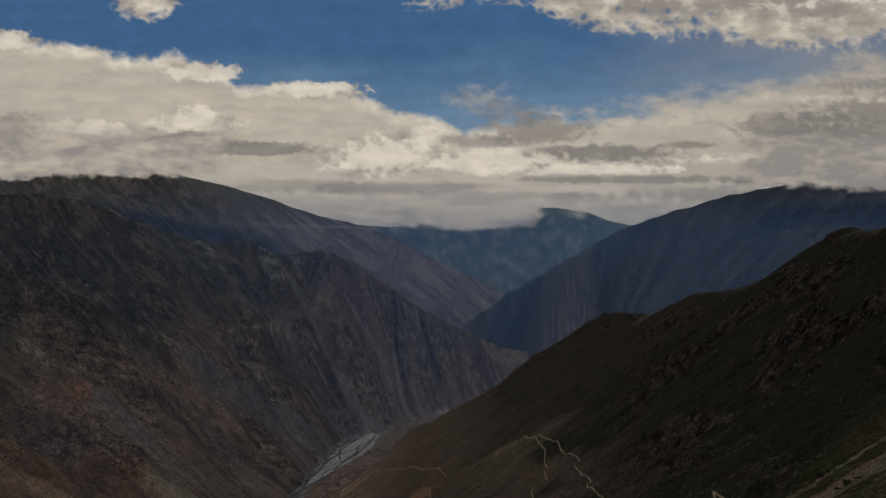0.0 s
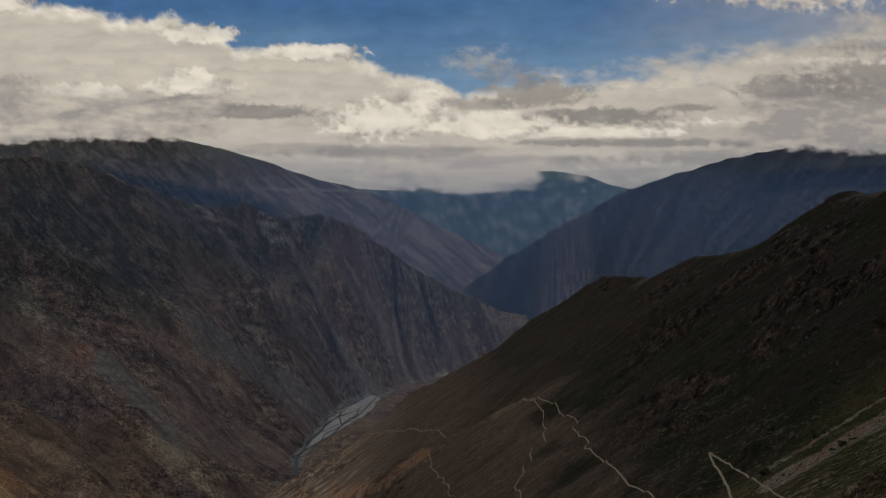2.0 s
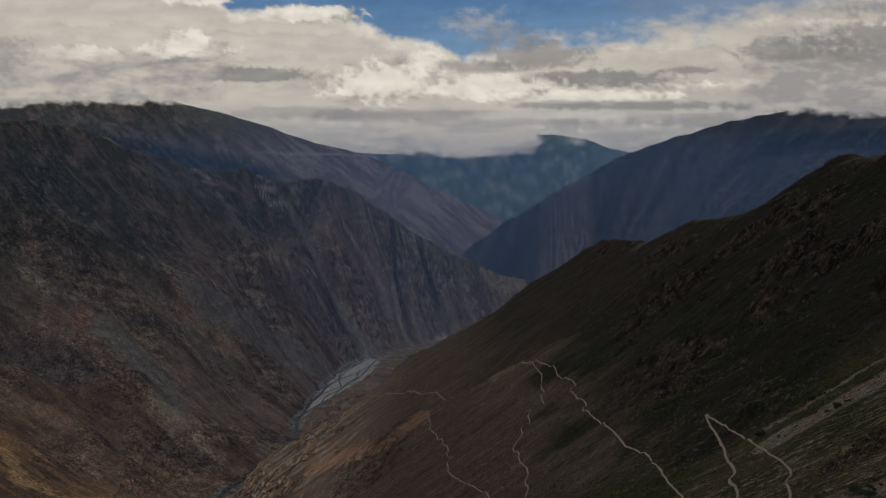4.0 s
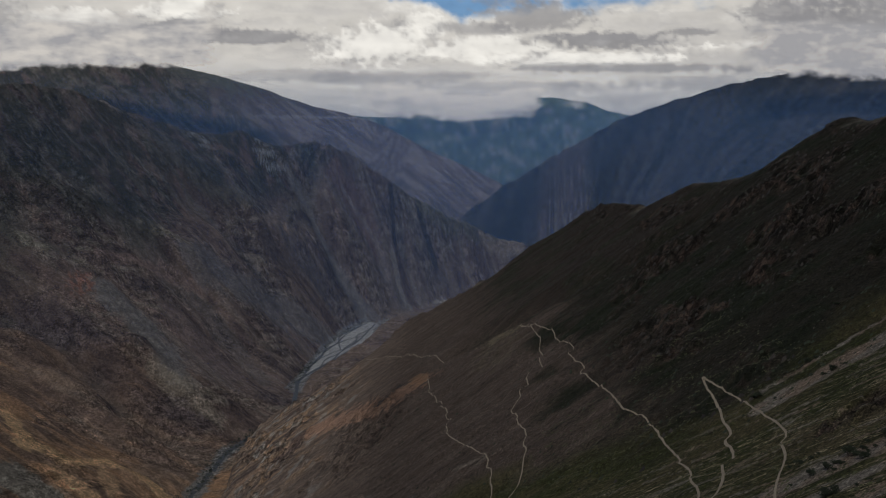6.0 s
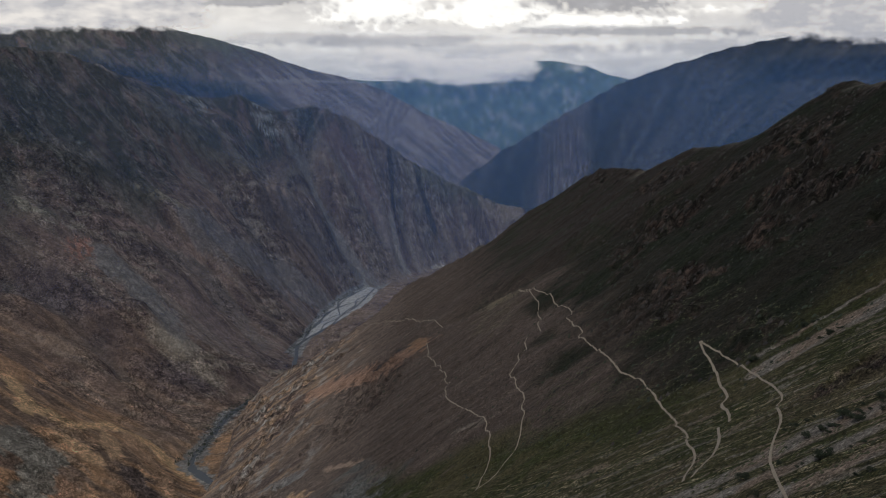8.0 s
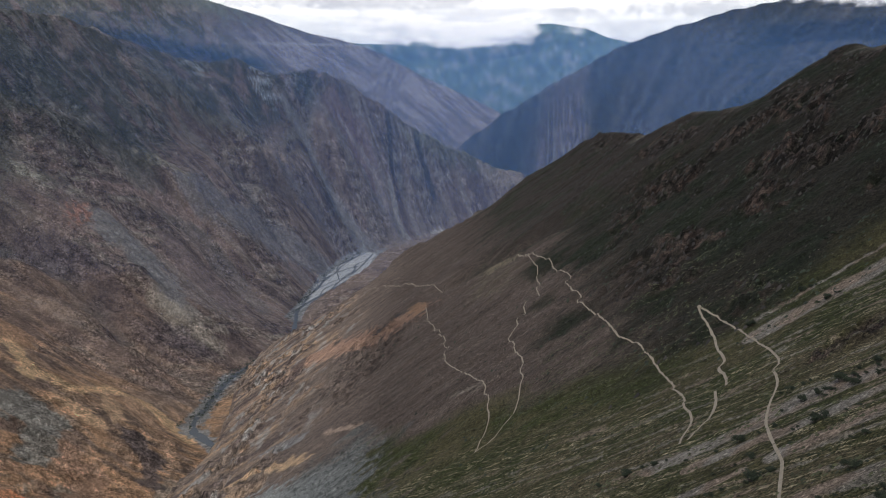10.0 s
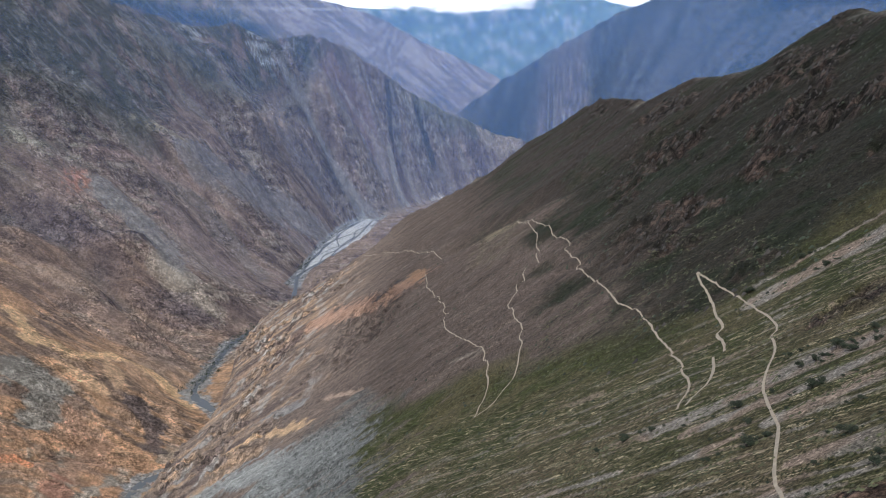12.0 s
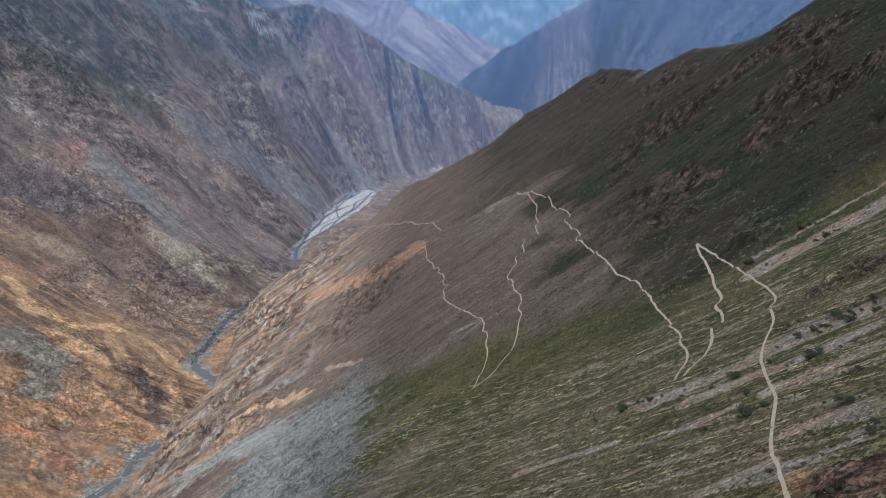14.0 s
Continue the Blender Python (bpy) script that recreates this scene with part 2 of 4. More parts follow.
def build_land():
    z, fixed = np.zeros((NY, NX)), np.zeros((NY, NX), bool)

    def pin(line):
        p = dense(line)
        i, j = np.round((p[:, 0] - X0) / CELL).astype(int), np.round((p[:, 1] - Y0) / CELL).astype(int)
        ok = (i >= 0) & (i < NX) & (j >= 0) & (j < NY)
        z[j[ok], i[ok]] = p[ok, 2]
        fixed[j[ok], i[ok]] = True

    for line in (SPUR_OCHRE, STREAM_OCHRE, STREAM_LEFT, STREAM_NOTCH, STREAM_RIGHT, STREAM_FAR, STREAM_BACK, RIM_FAR, to_river(SHOULDER[:-2]), CREST_LEFT, CREST_MIDDLE, CREST_RIGHT, CREST_FAR):
        pin(line)
    pin(BANK_RIGHT)
    pin([(*p, 0.0) for p in RIVER])
    face = [p[:2] for p in CREST_NEAR] + [p[:2] for p in SHOULDER] + [p[:2] for p in NEAR_LEFT] + [p[:2] for p in OUTER[::-1]]
    near = inside(face, gx, gy)
    z[near], fixed[near] = near_flank(gx, gy)[near], True
    flat = dense([(*p, 0) for p in RIVER[:-3]])[::2]
    for px, py, _ in flat:
        i, j = int(round((px - X0) / CELL)), int(round((py - Y0) / CELL))
        z[j - 1:j + 2, i - 1:i + 2], fixed[j - 1:j + 2, i - 1:i + 2] = 0.0, True
    bed = inside(BED, gx, gy)
    z[bed], fixed[bed] = 0.0, True
    # fill between the lines, coarse to fine
    levels = [(z, fixed)]
    for _ in range(5):
        a, f = levels[-1]
        h, w = a.shape[0] // 2, a.shape[1] // 2
        blocks = [(a[p:2 * h:2, q:2 * w:2], f[p:2 * h:2, q:2 * w:2]) for p in (0, 1) for q in (0, 1)]
        count = sum(b[1].astype(float) for b in blocks)
        total = sum(np.where(b[1], b[0], 0) for b in blocks)
        levels.append((np.where(count > 0, total / np.maximum(count, 1), 0), count > 0))
    cur = None
    for a, f in levels[::-1]:
        if cur is None:
            cur = np.full(a.shape, a[f].mean())
        else:
            up = np.kron(cur, np.ones((2, 2)))
            cur = np.pad(up, ((0, a.shape[0] - up.shape[0]), (0, a.shape[1] - up.shape[1])), mode="edge")
        cur = np.where(f, a, cur)
        for _ in range(160):
            p = np.pad(cur, 1, mode="edge")
            cur = np.where(f, a, 0.25 * (p[:-2, 1:-1] + p[2:, 1:-1] + p[1:-1, :-2] + p[1:-1, 2:]))
    return cur, fixed, near


BED = [(-251, 2788), (-195, 2743), (-206, 2564), (-242, 2386), (-284, 2260), (-341, 2119), (-361, 2017), (-377, 1988), (-365, 2130),
       (-356, 2273), (-347, 2401), (-321, 2581), (-290, 2702)]
land, fixed, near_mask = build_land()


def erode(z, keep, rounds=7, power=0.07):
    """Running water cuts gullies down the fall lines and leaves spurs between them."""
    h, w = z.shape
    for _ in range(rounds):
        p = np.pad(z, 1, mode="constant", constant_values=1e9)
        best, recv = np.zeros((h, w)), np.arange(h * w).reshape(h, w)
        for dj in (-1, 0, 1):
            for di in (-1, 0, 1):
                if di or dj:
                    drop = (z - p[1 + dj:1 + dj + h, 1 + di:1 + di + w]) / math.hypot(di, dj)
                    better = drop > best
                    best = np.where(better, drop, best)
                    recv = np.where(better, np.arange(h * w).reshape(h, w) + dj * w + di, recv)
        order = np.argsort(z.ravel())
        to, area = recv.ravel().tolist(), [1.0] * (h * w)
        up = order.tolist()
        for i in reversed(up):
            if to[i] != i:
                area[to[i]] += area[i]
        c = (power * np.sqrt(np.array(area)) * (1 - keep.ravel())).tolist()
        zz = z.ravel().tolist()
        for i in up:
            r = to[i]
            if r != i and zz[r] < zz[i]:
                zz[i] = (zz[i] + c[i] * zz[r]) / (1 + c[i])
        z = np.array(zz).reshape(h, w)
        q = np.pad(z, 1, mode="edge")
        soft = 0.25 * (q[:-2, 1:-1] + q[2:, 1:-1] + q[1:-1, :-2] + q[1:-1, 2:])
        z = z + (soft - z) * 0.3 * (1 - keep)
    return z


def reach_from(mask, steps):
    """Cells' distance from a mask, up to some steps."""
    dist, cur = np.where(mask, 0, steps).astype(float), mask.copy()
    for k in range(1, steps):
        q = np.pad(cur, 1)
        cur = cur | q[:-2, 1:-1] | q[2:, 1:-1] | q[1:-1, :-2] | q[1:-1, 2:]
        dist = np.where(cur & (dist == steps), k, dist)
    return dist


taper = smooth(0.5, 9, reach_from(fixed, 12))
calm = 1 - 0.65 * smooth(150, 500, gx) * smooth(2200, 2800, gy)
warp = 60 * fbm(gx / 300, gy / 300, 2, 3)
rough = 34 * (ridged((gx + warp) / 420, (gy - warp) / 420, 3, 5) - 0.55) + 10 * (ridged(gx / 130, gy / 130, 3, 7) - 0.55)
away = reach_from(fixed, 8)
keep = np.exp(-(away / 1.6) ** 2)
land = land + rough * taper * calm
land = erode(land, np.maximum(keep, 1 - calm), 2, 0.04)


# ravines (minus) and rock ribs (plus): metres, half width, line
RELIEF = [
    (-75, 46, [(-519, 2872), (-447, 2881), (-419, 2851), (-346, 2832), (-251, 2800)]),
    (-29, 22, [(-259, 2960), (-221, 2953), (-165, 2970), (-125, 2946)]),
    (-38, 26, [(-78, 3184), (-37, 3177), (26, 3183)]),
    (-29, 24, [(-168, 3174), (-152, 3132), (-138, 3095)]),
    (-42, 55, [(-819, 2120), (-712, 2135), (-589, 2112), (-419, 1997)]),
    (-42, 45, [(-901, 1739), (-776, 1744), (-582, 1600), (-470, 1571)]),
    (-35, 40, [(-717, 2438), (-573, 2454), (-412, 2409)]),
    (38, 38, [(-430, 2948), (-329, 2920), (-257, 2925)]),
    (45, 40, [(-667, 2650), (-544, 2568), (-450, 2683), (-336, 2733)]),
    (32, 30, [(-641, 1788), (-524, 1743), (-456, 1743)]),
    (35, 50, [(-912, 2061), (-777, 2139), (-655, 2222)]),
    (26, 22, [(-226, 3116), (-196, 3078), (-184, 3002)]),
    (29, 35, [(-741, 1597), (-620, 1550), (-487, 1446)]),
]


def off_line(line, x, y):
    """Distance in plan from a broken line."""
    best = np.full(np.shape(x), 1e9)
    for (ax, ay), (bx, by) in zip(line, line[1:]):
        dx, dy = bx - ax, by - ay
        t = np.clip(((x - ax) * dx + (y - ay) * dy) / (dx * dx + dy * dy), 0, 1)
        best = np.minimum(best, np.hypot(x - ax - t * dx, y - ay - t * dy))
    return best


scree_grid = np.zeros_like(land)
wx, wy = gx + 25 * fbm(gx / 90, gy / 90, 3, 91), gy + 25 * fbm(gx / 90, gy / 90, 3, 92)
for amount, half, line in RELIEF:
    bell = np.exp(-(off_line(line, wx, wy) / half) ** 2)
    land = land + amount * bell * taper
    if amount < 0:
        scree_grid = np.maximum(scree_grid, np.exp(-(off_line(line, wx, wy) / (0.6 * half)) ** 2))


for _ in range(2):
    q = np.pad(land, 1, mode="edge")
    land = 0.6 * land + 0.1 * (q[:-2, 1:-1] + q[2:, 1:-1] + q[1:-1, :-2] + q[1:-1, 2:])


def sample(a, x, y):
    """Smooth cubic reading of a grid."""
    fx, fy = np.clip((x - X0) / CELL, 1, NX - 3.001), np.clip((y - Y0) / CELL, 1, NY - 3.001)
    i, j = fx.astype(int), fy.astype(int)
    u, v = fx - i, fy - j

    def weights(t):
        return (-0.5 * t + t * t - 0.5 * t ** 3, 1 - 2.5 * t * t + 1.5 * t ** 3, 0.5 * t + 2 * t * t - 1.5 * t ** 3, -0.5 * t * t + 0.5 * t ** 3)

    wu, wv, total = weights(u), weights(v), 0.0
    for b in range(4):
        row = 0.0
        for c in range(4):
            row = row + wu[c] * a[j + b - 1, i + c - 1]
        total = total + wv[b] * row
    return total


def straight(a, x, y):
    """Straight reading of a grid."""
    fx, fy = np.clip((x - X0) / CELL, 0, NX - 1.001), np.clip((y - Y0) / CELL, 0, NY - 1.001)
    i, j = fx.astype(np.int32), fy.astype(np.int32)
    u, v, flat = fx - i, fy - j, a.ravel()
    k = j * NX + i
    return (flat[k] * (1 - u) + flat[k + 1] * u) * (1 - v) + (flat[k + NX] * (1 - u) + flat[k + NX + 1] * u) * v


def near_weight(x, y):
    return straight(near_mask.astype(float), x, y)


def blob(x, y, cx, cy, rx, ry, turn=0.0, wob=0.35, seed=3):
    """A patch of ground with an uneven outline."""
    c, s = math.cos(radians(turn)), math.sin(radians(turn))
    u, v = ((x - cx) * c + (y - cy) * s) / rx, (-(x - cx) * s + (y - cy) * c) / ry
    r = np.hypot(u, v) + wob * fbm(x / (0.5 * min(rx, ry)), y / (0.5 * min(rx, ry)), 4, seed)
    return smooth(1.15, 0.75, r)


def lines_down(x, y):
    """Coordinates across and along the lines that water takes down the far walls, and how far a place belongs to the steep end spur."""
    spur = smooth(-560, -420, x - 0.25 * (y - 2800)) * smooth(2500, 2760, y)
    bend = 22 * fbm(x / 260, y / 260, 3, 33)
    return mix2(0.27 * x + 0.963 * y, 0.62 * x + 0.785 * y, spur) + bend, mix2(0.963 * x - 0.27 * y, 0.785 * x - 0.62 * y, spur), spur


def wall_relief(x, y, z):
    """Spurs, runnels and small rock steps on the far walls."""
    a, d, spur = lines_down(x, y)
    facing = smooth(40, 160, x - 0.1 * (3650 - y)) * smooth(1600, 2000, y)
    a, d = mix2(a, 0.32 * x - 0.95 * y, facing), mix2(d, 0.95 * x + 0.32 * y, facing)
    hard = smooth(-0.05, 0.3, fbm(x / 210, y / 210, 4, 35))
    steps = fbm((z + 0.25 * a + 6 * fbm(x / 60, y / 60, 2, 36)) / 16, a / 120, 4, 37, 0.6)
    return ((17 + 8 * spur) * (ridged(a / 170, d / 560, 3, 21) - 0.55) + (7 + 5 * spur) * (ridged(a / 52, d / 230, 3, 22) - 0.55)
            + 1.5 * fbm(a / 13, d / 60, 3, 24) + hard * (6 * steps + 8 * (ridged(x / 48, y / 48, 4, 23) - 0.55)))


HOLLOW = [(233, 692), (208, 681), (183, 684), (152, 698), (127, 714), (93, 745), (65, 761), (20, 800)]


def height(x, y):
    """The finished ground, with crags, gullies and tussocks."""
    x, y = np.asarray(x, float), np.asarray(y, float)
    base = sample(land, x, y)
    nw = near_weight(x, y)
    z = base * (1 - nw) + near_flank(x, y) * nw
    r = np.hypot(x, y)
    two, crag = np.zeros_like(z), np.zeros_like(z)
    f = nw < 0.999
    if f.any():
        # broken rock on the far walls, shingle in the bed
        fx, fy, fb, fr = x[f], y[f], base[f], r[f]
        river = smooth(4, 40, fb)
        relief = (0.35 + 0.65 * smooth(4000, 3400, fr)) * smooth(4200, 3900, fr) * smooth(500, 1000, fr) * wall_relief(fx, fy, fb)
        z[f] += (1 - nw[f]) * (river * relief + (1 - river) * 1.8 * fbm(fx / 11, fy / 11, 3, 25))
    f = nw > 0.001
    if f.any():
        # rills, a hollow below the knobs, and crags on the near flank
        fx, fy, fr = x[f], y[f], r[f]
        across, down = 0.095 * fx + 0.995 * fy, -0.995 * fx + 0.095 * fy
        a2, d2 = 0.49 * fx + 0.87 * fy, -0.87 * fx + 0.49 * fy
        t = smooth(-8, 8, (-65 + 0.62 * fx - 0.35 * fy) - (-157 + 0.7 * fx - 0.067 * fy))
        c = crags(fx, fy)
        rill = (3.0 * fbm(across / 30, down / 220, 3, 41) * smooth(200, 500, fr) + 1.6 * (ridged(across / 13, down / 120, 2, 42) - 0.55) * smooth(300, 600, fr)) * (1 - t) + 0.7 * fbm(a2 / 12, d2 / 140, 3, 43) * t
        block = 15.0 * (ridged((fx + 0.3 * fy) / 26, (fy - 0.3 * fx) / 30, 5, 51) - 0.62) + 3.0 * fbm(fx / 6, fy / 6, 3, 52)
        block = c * block * np.maximum(smooth(40, 420, fr), 0.32) * (0.3 + 0.7 * smooth(10, 90, off_line([p[:2] for p in CREST_NEAR], fx, fy)))
        dip = -11 * np.exp(-(off_line(HOLLOW, fx, fy + 12 * fbm(fx / 40, fy / 40, 2, 44)) / 24) ** 2) * smooth(235, 200, fx)
        z[f] += nw[f] * (rill + dip + (0.35 + 0.9 * smooth(250, 450, fr)) * fbm(fx / 7, fy / 7, 4, 47, 0.6) + block)
        two[f], crag[f] = t, c
    return z, nw, two, crag, base


def crags(x, y):
    up = smooth(-30, 50, (x - 0.12 * y) - 40) * smooth(260, 400, y)
    c = up * smooth(-0.05, 0.25, fbm(x / 45, y / 70, 5, 61) + 0.02)
    c = np.maximum(c, smooth(-95, -150, x + 40 * fbm(x / 50, y / 50, 3, 62)) * smooth(450, 600, y) * smooth(-0.2, 0.2, fbm(x / 40, y / 90, 4, 63)))
    c = np.maximum(c, 0.7 * blob(x, y, -70, 720, 40, 110, 0, 0.6, 8))
    c = c * smooth(6, 16, np.hypot(x - 112, 0.6 * (y - 350))) * smooth(12, 30, np.hypot(x - 70, 0.5 * (y - 715)))
    c = np.maximum(c, blob(x, y, 60, 107, 7, 8, 0, 0.3, 5))
    c = np.maximum(c, blob(x, y, 116, 222, 15, 12, 0, 0.4, 6))
    return c


BANDS = [(114.4, 286.9, 151.9, 280.0, 7.2), (119.7, 304.5, 161.4, 299.5, 1.7), (81.5, 193.8, 101.1, 180.4, 5.9), (75.5, 175.0, 94.9, 168.5, 2.8), (70.8, 163.3, 88.3, 155.5, 3.6),
         (21.5, 206.8, 43.3, 185.7, 1.7), (55.8, 204.0, 78.3, 191.1, 4.0), (60.2, 186.5, 74.1, 178.1, 2.9), (63.0, 135.4, 75.2, 129.6, 2.3), (57.2, 123.1, 65.6, 119.2, 0.8),
         (66.9, 121.8, 70.7, 121.1, 1.4), (44.9, 129.7, 55.7, 128.2, 2.2), (52.9, 170.2, 62.9, 165.6, 1.8)]


def bare_bands(x, y):
    """Tongues of bare scree between strips of grass."""
    wob = 1.3 * fbm(x / 6, y / 6, 3, 93)
    c = np.zeros(x.shape)
    for ax, ay, bx, by, w in BANDS:
        c = np.maximum(c, smooth(1.05 * w, 0.9 * w, off_line([(ax, ay), (bx, by)], x, y) + 0.5 * wob))
    return c


def mix2(a, b, t):
    return a * (1 - t) + b * t


# patches and outcrops that can be told apart, some with painted light or shade: colour, strength, half width, line
FAR_STAINS = [
    ((0.30, 0.25, 0.16), 0.75, 20, [(-752, 2188), (-707, 2223), (-655, 2235)]),
    ((0.29, 0.205, 0.165), 0.55, 17, [(-798, 1996), (-736, 2077), (-678, 2142), (-622, 2162)]),
    ((0.205, 0.19, 0.17), 0.75, 37, [(-756, 1902), (-692, 1887), (-604, 1825), (-548, 1751)]),
    ((0.19, 0.17, 0.155), 0.80, 58, [(-626, 2227), (-529, 2290), (-416, 2415), (-314, 2493)]),
    ((0.205, 0.155, 0.13), 0.70, 35, [(-634, 1982), (-547, 1934), (-493, 1916)]),
    ((0.33, 0.275, 0.205), 0.60, 19, [(-607, 1753), (-538, 1711), (-492, 1705), (-457, 1698)]),
    ((0.30, 0.25, 0.19), 0.55, 17, [(-523, 1745), (-465, 1743)]),
    ((0.105, 0.082, 0.078), 0.65, 42, [(-854, 1772), (-775, 1766), (-685, 1732), (-600, 1684), (-514, 1652)]),
    ((0.105, 0.090, 0.086), 0.50, 36, [(-512, 2547), (-443, 2622), (-380, 2641)]),
]
SPUR_STAINS_AND_SHADE = [
    ((0.185, 0.118, 0.102), 0.60, 47, [(-412, 3012), (-338, 3003), (-264, 3017)]),
    ((0.215, 0.195, 0.175), 0.85, 34, [(-330, 2812), (-272, 2795), (-226, 2790)]),
    ((0.215, 0.195, 0.175), 0.85, 14, [(-500, 2872), (-447, 2881), (-419, 2851), (-346, 2832), (-272, 2809), (-226, 2801)]),
    ((0.27, 0.215, 0.18), 0.80, 7, [(-337, 2989), (-263, 3000), (-216, 2992), (-167, 2964)]),
    ((0.32, 0.28, 0.22), 0.80, 12, [(-168, 3021), (-138, 2975), (-109, 2966)]),
    ((0.30, 0.25, 0.20), 0.70, 10, [(-110, 3052), (-70, 3022)]),
    # two flutes: shade of their right-facing sides put into the colour
    ((0.045, 0.042, 0.044), 0.80, 10, [(-181, 3152), (-170, 3103), (-165, 3054)]),
    ((0.045, 0.042, 0.044), 0.80, 10, [(-81, 3207), (-50, 3198), (-19, 3187)]),
    ((0.135, 0.125, 0.09), 0.85, 30, [(-90, 3235), (100, 3337), (320, 3430)]),
    ((0.28, 0.22, 0.165), 0.80, 18, [(169, 3351), (261, 3387), (332, 3426)]),
    ((0.36, 0.32, 0.26), 0.80, 9, [(-20, 3080), (20, 3140)]),
]
LOW_STAINS_AND_LIGHT = [
    ((0.36, 0.22, 0.14), 0.70, 26, [(-549, 1142), (-494, 1119), (-488, 1058)]),
    ((0.215, 0.20, 0.165), 0.85, 25, [(-636, 1200), (-592, 1190), (-581, 1126)]),
    # ochre spur crest, brightened in colour as if sunlit
    ((0.54, 0.365, 0.20), 0.85, 15, [(-743, 1413), (-659, 1310), (-634, 1330), (-594, 1318), (-572, 1386), (-532, 1390), (-476, 1371), (-409, 1303)]),
    ((0.50, 0.33, 0.19), 0.85, 13, [(-595, 1261), (-554, 1241), (-524, 1226)]),
    ((0.48, 0.32, 0.19), 0.85, 13, [(-568, 1367), (-506, 1261)]),
    ((0.37, 0.24, 0.15), 0.85, 15, [(-529, 1362), (-478, 1320), (-428, 1245), (-406, 1199)]),
    # right-facing side of the ochre spur, its shade painted dark
    ((0.105, 0.082, 0.073), 0.90, 19, [(-474, 1229), (-431, 1188), (-423, 1143)]),
    ((0.50, 0.23, 0.115), 0.85, 7, [(-566, 1040), (-552, 1038)]),
    ((0.31, 0.165, 0.11), 0.85, 17, [(-508, 1010), (-476, 988)]),
    ((0.29, 0.26, 0.21), 0.85, 13, [(-468, 1005), (-450, 1046)]),
]
NEAR_STAINS = [
    ((0.44, 0.26, 0.17), 0.70, 20, [(-137, 906), (-90, 827), (-51, 766), (-24, 758)]),
    ((0.48, 0.28, 0.16), 0.65, 6, [(-22, 800), (-14, 750)]),
    ((0.24, 0.125, 0.085), 0.85, 11, [(-395, 1091), (-394, 1142), (-386, 1174)]),
    ((0.38, 0.25, 0.165), 0.70, 12, [(-218, 883), (-186, 890), (-162, 900)]),
    ((0.13, 0.095, 0.082), 0.80, 8, [(-175, 867), (-154, 853), (-162, 941)]),
    ((0.28, 0.278, 0.25), 0.90, 15, [(-174, 524), (-133, 505), (-88, 469), (-45, 425)]),
    ((0.23, 0.225, 0.21), 0.70, 7, [(-138, 622), (-105, 594)]),
    ((0.52, 0.35, 0.20), 0.85, 6, [(-162, 589), (-143, 583), (-111, 553), (-89, 529)]),
    ((0.43, 0.31, 0.225), 0.80, 3, [(-81, 561), (-51, 521)]),
    ((0.29, 0.235, 0.155), 0.80, 8, [(24, 767), (52, 726), (61, 713)]),
    ((0.36, 0.30, 0.235), 0.60, 3, [(8, 454), (19, 444), (23, 443)]),
    ((0.07, 0.062, 0.062), 0.95, 7, [(-57, 790), (-42, 809)]),
]


def scree_calm(x, y):
    """Where loose fine scree lies smooth between the broken rock."""
    calm = smooth(0.12, -0.12, fbm(x / 210, y / 210, 4, 35) + 0.5 * fbm(x / 45, y / 45, 3, 38))
    for _, _, half, line in (FAR_STAINS[2], FAR_STAINS[3], FAR_STAINS[4], SPUR_STAINS_AND_SHADE[1], SPUR_STAINS_AND_SHADE[2]):
        calm = np.maximum(calm, smooth(1.3 * half, 0.8 * half, off_line(line, x, y)))
    return calm


def toned(col, x, y, tones, rag, gain=1.25):
    """Lay patches of own colour, painted light and shade with ragged edges over the colours; rag is a noise that frays
    them.
    """
    for colour, strength, half, line in tones:
        px, py = [p[0] for p in line], [p[1] for p in line]
        m = 2.2 * half
        f = (x > min(px) - m) & (x < max(px) + m) & (y > min(py) - m) & (y < max(py) + m)
        if f.any():
            d = off_line(line, x[f], y[f]) / half + 1.1 * rag[f]
            col[f] = mix(col[f], np.array(colour) * gain, strength * smooth(1.15, 0.7, d))
    return col


